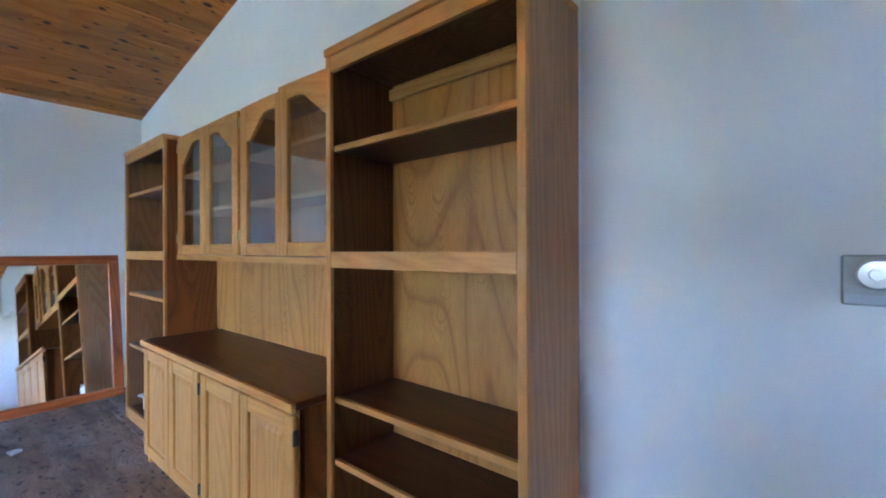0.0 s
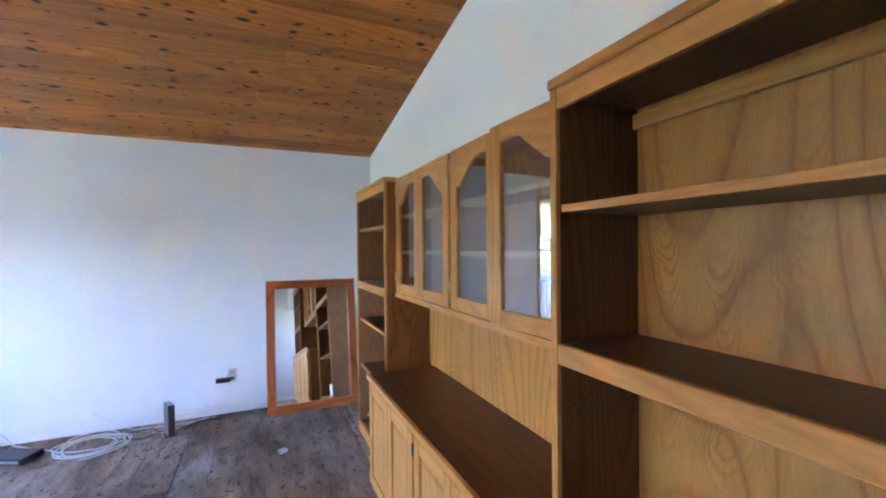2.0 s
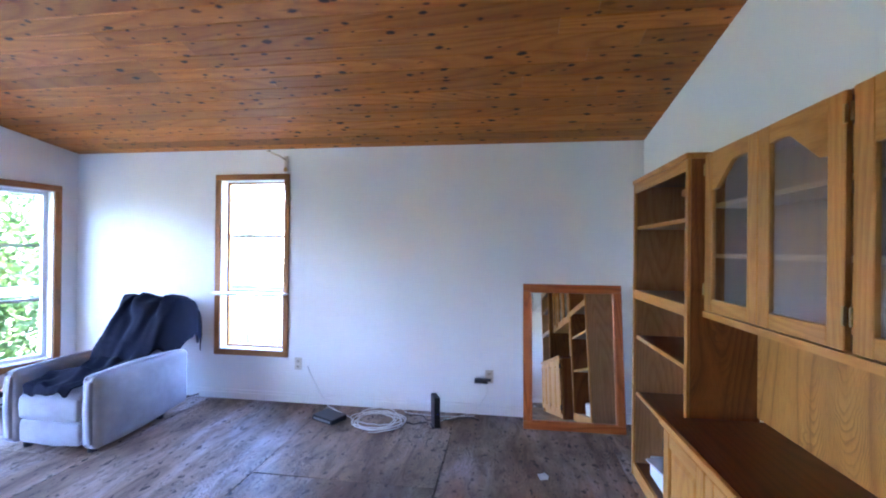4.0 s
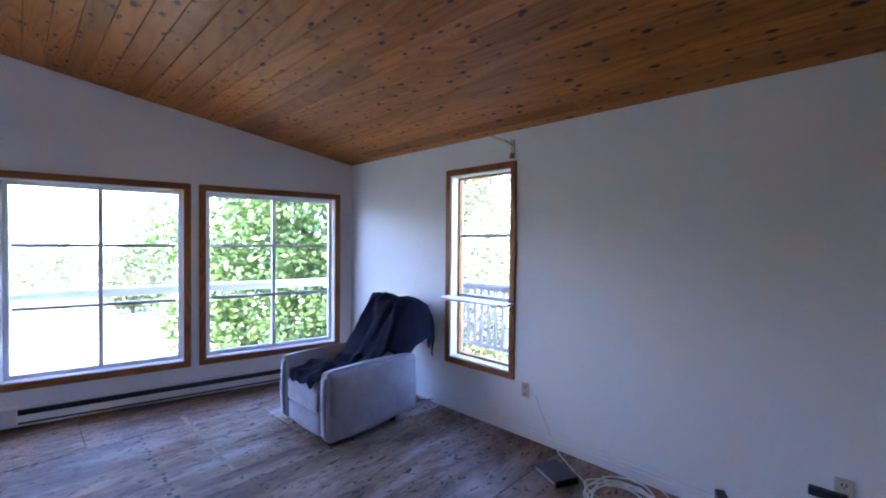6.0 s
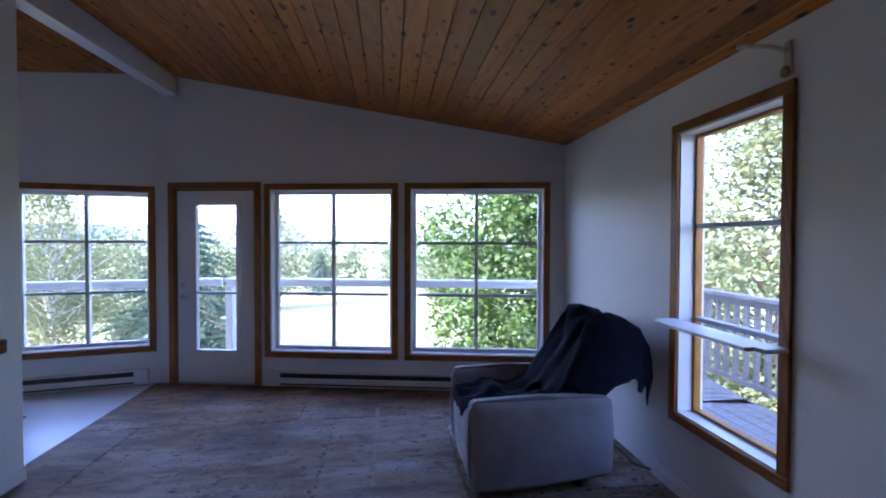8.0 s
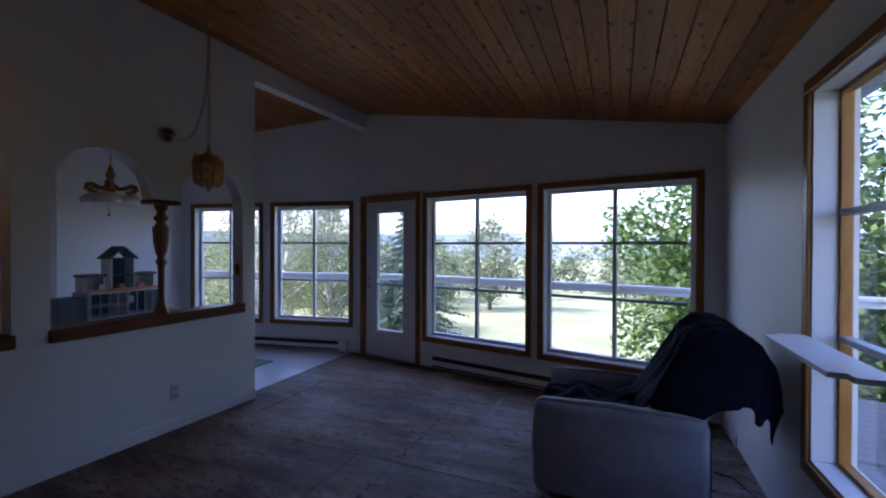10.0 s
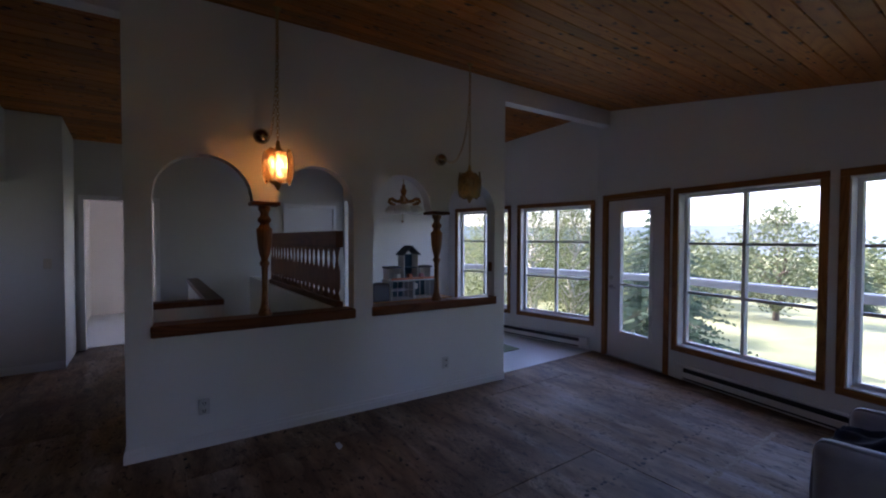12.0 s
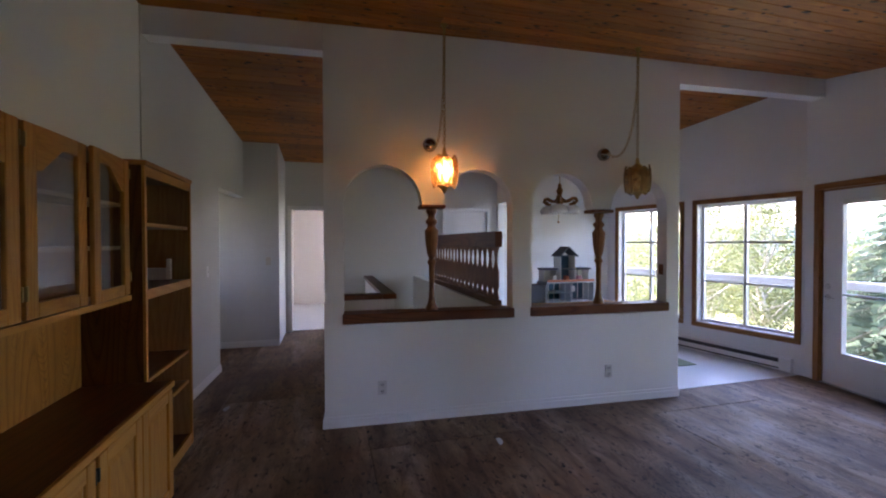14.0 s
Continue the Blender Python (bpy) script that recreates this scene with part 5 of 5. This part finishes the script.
solid("cable_coil", tube(coil(-4.62, -1.72, 6.5, 2), 0.0045, 6), M_CABLEW, "loosely coiled white cable on the floor", "cable", smooth=True)
solid("black_cable", tube([(-4.66, -1.29, 0.006), (-4.60, -1.40, 0.006), (-4.66, -1.52, 0.006), (-4.78, -1.50, 0.007), (-4.80, -1.36, 0.006), (-4.70, -1.30, 0.006), (-4.74, -1.10, 0.006), (-4.82, -0.95, 0.006), (-4.78, -0.86, 0.006)], 0.0045, 6), M_BLACK, "black power cable lying on the floor", "cable", smooth=True)
solid("wall_cable", tube([(-4.88, -0.80, 0.31), (-4.86, -0.79, 0.22), (-4.88, -0.85, 0.10), (-4.86, -0.95, 0.02), (-4.80, -1.08, 0.006), (-4.70, -1.19, 0.006)], 0.003, 6), M_CABLEW, "thin white cable hanging from an outlet", "cable", smooth=True)
solid("phone_cable", tube([(-4.925, -2.50, 0.35), (-4.90, -2.45, 0.27), (-4.88, -2.35, 0.12), (-4.84, -2.25, 0.015), (-4.74, -2.1, 0.006), (-4.64, -1.95, 0.006)], 0.0055, 6), M_CABLEW, "white cable hanging down the wall to the floor", "cable", smooth=True)
solid("loose_cable", tube([(-4.925, -1.80, 0.16), (-4.89, -1.75, 0.14), (-4.86, -1.62, 0.06), (-4.82, -1.5, 0.01), (-4.80, -1.2, 0.006), (-4.86, -0.9, 0.006)], 0.003, 6), M_CABLEW, "thin white cable along the skirting", "cable", smooth=True)


def adapter():
    t = thing("power_adapter", pose(-4.92, -0.776, 0.315), "black power adapter plugged into the outlet", "adapter")
    part("body", bevelled(boxes((0.002, 0.05, -0.13, -0.01, -0.025, 0.012)), 0.006, 2), M_BLACK, t)
    part("plug", boxes((0.0, 0.02, -0.01, 0.015, -0.01, 0.01)), M_BLACK, t)


solid("recliner_cable", tube([(-4.90, -3.62, 0.03), (-4.86, -3.72, 0.008), (-4.87, -3.95, 0.006), (-4.80, -4.15, 0.006), (-4.66, -4.2, 0.006)], 0.006, 6), M_BLACK, "black cable lying along the wall behind the recliner", "cable", smooth=True)
adapter()


def curtain_bracket():
    t = thing("curtain_bracket", pose(WX, -2.74, 2.27), "pale metal curtain rod bracket above the window", "bracket")
    part("wall_plate", bevelled(boxes((0, 0.012, -0.018, 0.018, -0.06, 0.09)), 0.003), M_IVORY, t)
    part("arm", tube([(0.012, 0, 0.05), (0.07, -0.02, 0.07), (0.12, -0.09, 0.10)], 0.009), M_IVORY, t, "", True)
    part("rod_end", lathe([(0.016, 0), (0.018, 0.02), (0.01, 0.04)], 12), M_BRASS, t).matrix_basis = pose(0.02, 0, -0.06)
    part("pulley", lathe([(0.02, 0), (0.022, 0.008), (0.014, 0.02)], 12), M_IVORY, t).matrix_basis = pose(0.13, -0.11, 0.10)


curtain_bracket()
sh = boxes((0, 0.165, -3.43, -2.70, -0.009, 0.009))
bmesh.ops.bevel(sh, geom=[e for e in sh.edges if abs(e.verts[0].co.z - e.verts[1].co.z) > 0.01 and e.verts[0].co.x > 0.1], offset=0.05, segments=6, affect="EDGES")
solid("window_shelf", sh, M_WHITE, "white rounded shelf board resting across the window", "shelf", pose(WX + 0.019, 0, 1.035))


def paper_pile():
    t = thing("paper_pile", pose(-3.75, 0.35, 0.075), "white papers and a box on the bottom shelf", "papers")
    part("box", bevelled(boxes((-0.18, 0.16, -0.09, 0.12, 0, 0.12)), 0.004), M_WHITE, t)
    p = part("sheet", bevelled(boxes((-0.14, 0.15, -0.11, 0.10, 0, 0.012)), 0.002), M_GREYWHITE, t)
    p.matrix_basis = pose(0, 0, 0.121, 3, 2, 14)


paper_pile()


def shelf_box():
    t = thing("cable_cover", pose(-0.808, 0.33, 1.22), "white plastic cover standing on the bookcase shelf", "cover")
    part("case", bevelled(boxes((-0.036, -0.002, -0.014, 0.014, 0, 0.15)), 0.006, 2), M_WHITE, t)
    part("side_plate", bevelled(boxes((-0.03, -0.002, 0.015, 0.15, 0, 0.085)), 0.004), M_GREYWHITE, t)


shelf_box()
rng = random.Random(11)
for k, (x, y) in enumerate(((-3.92, -0.39), (-2.2, -1.05), (-2.45, -1.6), (-0.2, 0.1), (-1.4, -2.0))):
    bm = bmesh.new()
    pts = [bm.verts.new((0.05 * cos(a) * (0.5 + rng.random()), 0.03 * sin(a) * (0.5 + rng.random()), 0.001 + 0.02 * rng.random())) for a in [i * 0.9 for i in range(7)]]
    top = [bm.verts.new(p.co + Vector((0, 0, 0.002))) for p in pts]
    bm.faces.new(pts)
    bm.faces.new(top)
    for i in range(7):
        bm.faces.new((pts[i], pts[(i + 1) % 7], top[(i + 1) % 7], top[i]))
    solid("paper_scrap", bm, M_GREYWHITE, "small scrap of pale paper on the floor", "litter", pose(x, y, 0.0), group="floor scraps")
# pale filler smeared along a joint between two sheets
bm = bmesh.new()
n = 26
lo_, hi_ = [], []
for k in range(n):
    y = -4.92 + 1.22 * k / (n - 1)
    lo_.append(bm.verts.new((-3.125 - rng.uniform(0.008, 0.028), y, 0.0016)))
    hi_.append(bm.verts.new((-3.125 + rng.uniform(0.006, 0.022), y, 0.0016)))
for k in range(n - 1):
    if k % 7 != 5:
        bm.faces.new((lo_[k], hi_[k], hi_[k + 1], lo_[k + 1]))
M_FILLER = mat("pale_floor_filler", (0.40, 0.36, 0.31), 0.8)
_v = coords(M_FILLER, (1, 1, 1))
wire(M_FILLER, ramp(M_FILLER, noise_tex(M_FILLER, _v, 30, 5), [(0.38, (0.20, 0.14, 0.09)), (0.62, (0.34, 0.28, 0.21))]), bsdf(M_FILLER).inputs["Base Color"])
solid("floor_filler", bm, M_FILLER, "pale filler smeared along a plywood joint", "filler", kind="stuff")
# nail stains in a row along a joist
M_STAIN = mat("dark_adhesive", (0.015, 0.013, 0.012), 0.8)
bm = bmesh.new()
for k in range(30):
    y = -4.66 + k * 0.058 + rng.uniform(-0.015, 0.015)
    x = -2.77 + rng.uniform(-0.018, 0.018)
    r = rng.uniform(0.006, 0.017)
    vs = [bm.verts.new((x + r * cos(a) * rng.uniform(0.7, 1.2), y + r * 1.3 * sin(a) * rng.uniform(0.7, 1.2), 0.002)) for a in [i * pi / 4 for i in range(8)]]
    bm.faces.new(vs)
solid("adhesive_spots", bm, M_STAIN, "row of dark adhesive spots left on the plywood", "stain", kind="stuff")

# ---- outdoors ----
gm = bmesh.new()
bmesh.ops.create_grid(gm, x_segments=60, y_segments=60, size=400)
for v in gm.verts:
    d = math.hypot(v.co.x, v.co.y)
    v.co.z = -2.7 - min(6.0, max(0.0, d - 25) * 0.05) + (4.5 * noise.noise((v.co.x * 0.01, v.co.y * 0.01, 0.0)) if d > 60 else 0)
solid("ground", gm, M_GRASS, "mown lawn falling away from the house", "ground", None, "structure")


def deck():
    t = thing("deck", pose(0, 0, 0), "grey weathered wooden deck round the house front", "deck", "", "structure")
    for k in range(12):
        z = -0.12
        for m, L in ((MS, 4.2), (MV, 7.0)):
            b = boxes((-1.9 if m is MS else 0.05, L - 0.05, -0.17 - (k + 1) * 0.145, -0.17 - k * 0.145 - 0.008, z - 0.035, z))
            o = part("deck_board", b, M_DECK, t)
            o.matrix_basis = m
    for k in range(12):
        o = part("deck_board", boxes((-5.12 - (k + 1) * 0.145, -5.12 - k * 0.145 - 0.008, -5.0, 0.9, -0.155, -0.12)), M_DECK, t)
    for x, y in ((-6.4, -6.5), (-3.5, -7.0), (-1.0, -7.4), (1.8, -6.9), (-6.6, -4), (-6.6, 0.5)):
        part("support_post", boxes((x - 0.07, x + 0.07, y - 0.07, y + 0.07, -3.2, -0.155)), M_DECK, t)


deck()
M_RAILW = mat("white_deck_rail", (0.72, 0.72, 0.70), 0.6)


def deck_rail(m, L0, L1, off, material, balusters, label, span=3.1, first=0):
    t = thing("deck_railing", m, label, "railing", "deck railings")
    part("top_rail", bevelled(boxes((L0, L1, -off - 0.07, -off + 0.07, 0.91, 0.95)), 0.004), material, t)
    part("under_rail", boxes((L0, L1, -off - 0.02, -off + 0.02, 0.84, 0.909)), material, t)
    n = max(1, int((L1 - L0) / span))
    for i in range(first, n + 1):
        x = L0 + 0.06 + (L1 - L0 - 0.12) * i / n
        part("rail_post", bevelled(boxes((x - 0.05, x + 0.05, -off - 0.05, -off + 0.05, -0.12, 0.84)), 0.004), material, t)
    if balusters:
        part("bottom_rail", boxes((L0, L1, -off - 0.02, -off + 0.02, 0.02, 0.07)), material, t)
        c = int((L1 - L0) / 0.125)
        me = None
        for i in range(c):
            x = L0 + (i + 0.5) * (L1 - L0) / c
            if me is None:
                o = part("baluster", boxes((-0.02, 0.02, -0.02, 0.02, 0.07, 0.84)), material, t)
                me = o.data
            else:
                o = new("baluster", me)
                o.parent = t
            o.matrix_basis = pose(x, -off, 0)


deck_rail(MS, -1.9, 4.47, 1.72, M_RAILW, False, "white painted deck railing along the front", 6.0)
deck_rail(MV, -0.29, 7.0, 1.72, M_RAILW, False, "white painted deck railing along the dining side", 6.0, 1)
deck_rail(pose(-5.12, 0.9, 0, 0, 0, -90), 0.0, 6.6, 1.75, M_DECK, True, "grey wooden deck railing with upright balusters")


def crown_leaves(bm, rng_, centre, radius, n, size, flat=0.8):
    for _ in range(n):
        d = Vector((rng_.gauss(0, 1), rng_.gauss(0, 1), rng_.gauss(0, flat))).normalized() * radius * (0.45 + 0.6 * rng_.random())
        p = Vector(centre) + d
        a = Vector((rng_.uniform(-1, 1), rng_.uniform(-1, 1), rng_.uniform(-0.6, 0.6))).normalized()
        b = a.cross(Vector((rng_.uniform(-1, 1), rng_.uniform(-1, 1), rng_.uniform(-1, 1)))).normalized()
        s = size * rng_.uniform(0.6, 1.3)
        bm.faces.new([bm.verts.new(p + s * q) for q in (-a * 0.7, b * 0.45, a, -b * 0.45)])


def branch(bm, p, q, r0, r1, n=7):
    d = (q - p).normalized()
    a = d.orthogonal().normalized()
    b = d.cross(a)
    lo = [bm.verts.new(p + r0 * (cos(2 * pi * k / n) * a + sin(2 * pi * k / n) * b)) for k in range(n)]
    hi = [bm.verts.new(q + r1 * (cos(2 * pi * k / n) * a + sin(2 * pi * k / n) * b)) for k in range(n)]
    for k in range(n):
        bm.faces.new((lo[k], lo[(k + 1) % n], hi[(k + 1) % n], hi[k]))


def broad_tree(x, y, z, h, r, seed, leaf_mat, bark, leaves, size, label, low=0.25):
    rng_ = random.Random(seed)
    t = thing("tree", pose(x, y, z), label, "tree")
    tb = bmesh.new()
    cb = bmesh.new()
    prev = Vector((0, 0, -0.3))
    for k in range(6):
        nxt = Vector((rng_.uniform(-0.12, 0.12) * k, rng_.uniform(-0.12, 0.12) * k, h * 0.8 * (k + 1) / 6))
        branch(tb, prev, nxt, 0.028 * h * (1 - k / 6.5), 0.028 * h * (1 - (k + 1) / 6.5))
        prev = nxt
    nb = 34
    for i in range(nb):
        f = low + (1 - low) * (i + 0.5) / nb
        a = i * 2.399 + rng_.uniform(-0.3, 0.3)
        prof = sin(pi * min(1.0, max(0.08, (f - low) / (1 - low) * 0.86 + 0.12)))
        rr = r * prof * rng_.uniform(0.55, 1.05)
        tip = Vector((rr * cos(a), rr * sin(a), h * f + rng_.uniform(-0.2, 0.3)))
        base = Vector((0, 0, h * max(0.12, f - 0.18)))
        branch(tb, base, tip, 0.012 * h * (1.1 - f), 0.012, 5)
        crown_leaves(cb, rng_, tip, r * 0.36, leaves // nb, size)
        crown_leaves(cb, rng_, tip * 0.62 + base * 0.38, r * 0.30, leaves // nb // 2, size)
    part("trunk", tb, bark, t)
    part("crown", cb, leaf_mat, t)


def spruce(x, y, z, h, r, seed, label):
    rng_ = random.Random(seed)
    t = thing("tree", pose(x, y, z), label, "tree")
    tb = bmesh.new()
    cb = bmesh.new()
    branch(tb, Vector((0, 0, -0.3)), Vector((0, 0, h)), 0.022 * h, 0.01)
    levels = int(h * 4.2)
    for i in range(levels):
        f = 0.05 + 0.94 * i / levels
        rr = r * (1 - f) ** 0.85 * rng_.uniform(0.8, 1.1) + 0.1
        for k in range(9):
            a = k * 2 * pi / 9 + i * 0.8 + rng_.uniform(-0.2, 0.2)
            L = rr * rng_.uniform(0.7, 1.1)
            p = Vector((0, 0, h * f))
            q = Vector((L * cos(a), L * sin(a), h * f - 0.22 * L))
            branch(tb, p, q, 0.02, 0.006, 4)
            side = Vector((-sin(a), cos(a), 0))
            for j in range(11):
                u = (j + 1) / 11
                c = p.lerp(q, u)
                wdt = 0.34 * L * (1.05 - u) + 0.06
                for s in (-1, 1):
                    e = c + side * s * wdt * rng_.uniform(0.6, 1.1) + Vector((cos(a), sin(a), 0)) * wdt * 0.6 + Vector((0, 0, rng_.uniform(-0.12, 0.04)))
                    dd = Vector((0, 0, 0.05 + 0.03 * rng_.random()))
                    bm_f = [cb.verts.new(c - dd), cb.verts.new(e - dd * 0.3), cb.verts.new(c + (e - c) * 0.6 + dd)]
                    cb.faces.new(bm_f)
    part("trunk", tb, M_BARK, t)
    part("crown", cb, M_SPRUCE, t)


broad_tree(-6.6, -10.6, -2.7, 6.9, 2.5, 21, M_MAPLE, M_BARK, 26000, 0.088, "leafy green maple beside the deck", 0.08)
spruce(-14.5, -5.5, -2.7, 11.0, 3.2, 6, "tall dark spruce beside the house")
spruce(3.6, -16.0, -3.0, 6.1, 3.3, 8, "broad blue-green spruce beyond the deck")
broad_tree(-11.5, -1.5, -2.7, 6.2, 2.8, 31, M_BUSH, M_BARK, 17000, 0.085, "bushy green tree beside the house", 0.05)
broad_tree(-12.0, -9.5, -2.7, 7.5, 2.8, 33, M_BUSH, M_BARK, 15000, 0.09, "bushy green tree at the lawn edge", 0.05)
broad_tree(8.4, -13.0, -3.0, 8.0, 2.3, 41, M_BUSH, M_BIRCH, 15000, 0.052, "pale-barked birch beyond the deck", 0.2)
broad_tree(10.6, -17.0, -3.0, 8.6, 2.6, 42, M_BUSH, M_BIRCH, 15000, 0.055, "pale-barked birch beyond the deck", 0.2)
broad_tree(8.2, -17.0, -3.2, 7.0, 2.0, 43, M_BUSH, M_BIRCH, 13000, 0.055, "pale-barked birch at the wood's edge", 0.15)
broad_tree(7.3, -20.5, -3.0, 1.6, 1.3, 46, M_BUSH, M_BARK, 5000, 0.07, "low yellow-green shrub beside the spruce", 0.05)
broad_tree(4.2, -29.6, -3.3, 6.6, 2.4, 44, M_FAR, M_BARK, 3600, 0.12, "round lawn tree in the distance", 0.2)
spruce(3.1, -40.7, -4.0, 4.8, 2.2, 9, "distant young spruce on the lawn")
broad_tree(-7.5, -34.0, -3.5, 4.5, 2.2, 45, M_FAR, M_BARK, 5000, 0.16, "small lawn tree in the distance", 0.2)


def woods():
    rng_ = random.Random(77)
    bm = bmesh.new()
    for i in range(430):
        if i < 340:
            a, d, h = rng_.uniform(150, 395), rng_.uniform(48, 85), rng_.uniform(4.5, 8.5)
        else:
            a, d, h = rng_.uniform(284, 345), rng_.uniform(27, 44), rng_.uniform(3.0, 6.2)
        a = radians(a)
        x, y = d * cos(a), d * sin(a)
        for k in range(5):
            f = k / 5
            crown_leaves(bm, rng_, (x + rng_.uniform(-1, 1), y + rng_.uniform(-1, 1), (-5.6 if d > 46 else -3.4) + h * (0.2 + 0.75 * f)), (1 - 0.6 * f) * h * 0.30, 40 if d > 46 else 110, 0.36 if d > 46 else 0.17)
    return bm


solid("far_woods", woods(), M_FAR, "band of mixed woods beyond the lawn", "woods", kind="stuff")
hb = bmesh.new()
for k in range(80):
    a = radians(140 + k * 3.3)
    x, y = 380 * cos(a), 380 * sin(a)
    hb.verts.new((x, y, -40))
    hb.verts.new((x, y, 13 + 6 * noise.noise((k * 0.13, 0, 0))))
hb.verts.ensure_lookup_table()
for k in range(79):
    hb.faces.new([hb.verts[i] for i in (2 * k, 2 * k + 2, 2 * k + 3, 2 * k + 1)])
# Blue-grey haze of distance is put into the hills' colour.
M_HILL = mat("hazy_far_hills", (0.28, 0.33, 0.36), 1.0)
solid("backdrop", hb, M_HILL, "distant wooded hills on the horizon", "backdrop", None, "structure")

# ---- plywood sheets of the floor ----
gap = 0.006
sheets = {}
for ix in range(-3, 3):
    for iy in range(-6, 3):
        x0 = WX + 0.02 + (ix + 3) * 2.44 - (1.22 if iy % 2 else 0.0)
        y0 = -2.282 + iy * 1.22 + 1.22
        x1, y1 = x0 + 2.44 - gap, y0 + 1.22 - gap
        xa, xb, ya, yb = max(x0, WX), min(x1, 3.18), max(y0, -6.0), min(y1, 1.55)
        if xb - xa < 0.02 or yb - ya < 0.02:
            continue
        rects = [(xa, xb, ya, yb)]
        gx0, gx1, gy0, gy1 = GAPS[0]
        out = []
        for a, b, c, d in rects:
            if b <= gx0 or a >= gx1 or d <= gy0 or c >= gy1:
                out.append((a, b, c, d))
                continue
            if a < gx0:
                out.append((a, gx0, c, d))
            if b > gx1:
                out.append((gx1, b, c, d))
            m0, m1 = max(a, gx0), min(b, gx1)
            if c < gy0:
                out.append((m0, m1, c, gy0))
            if d > gy1:
                out.append((m0, m1, gy1, d))
        for a, b, c, d in out:
            part("plywood_sheet", boxes((a, b, c, d, -0.0185, 0.0)), M_PLY, floor_ob)
# dark nail holes and glue along the long joints between the sheets
nb = bmesh.new()
rng_n = random.Random(19)
for y in (-1.062, -2.282, -3.502, -4.722):
    x = -4.85
    while x < -0.95:
        r = rng_n.uniform(0.005, 0.014)
        cx, cy = x, y - 0.003 + rng_n.uniform(-0.016, 0.016)
        vs = [nb.verts.new((cx + r * 1.5 * cos(a) * rng_n.uniform(0.7, 1.2), cy + r * sin(a) * rng_n.uniform(0.7, 1.2), 0.0012)) for a in [i * pi / 4 for i in range(8)]]
        nb.faces.new(vs)
        x += rng_n.uniform(0.05, 0.24)
solid("joint_marks", nb, M_STAIN, "dark nail holes along the plywood joints", "stain", kind="stuff")
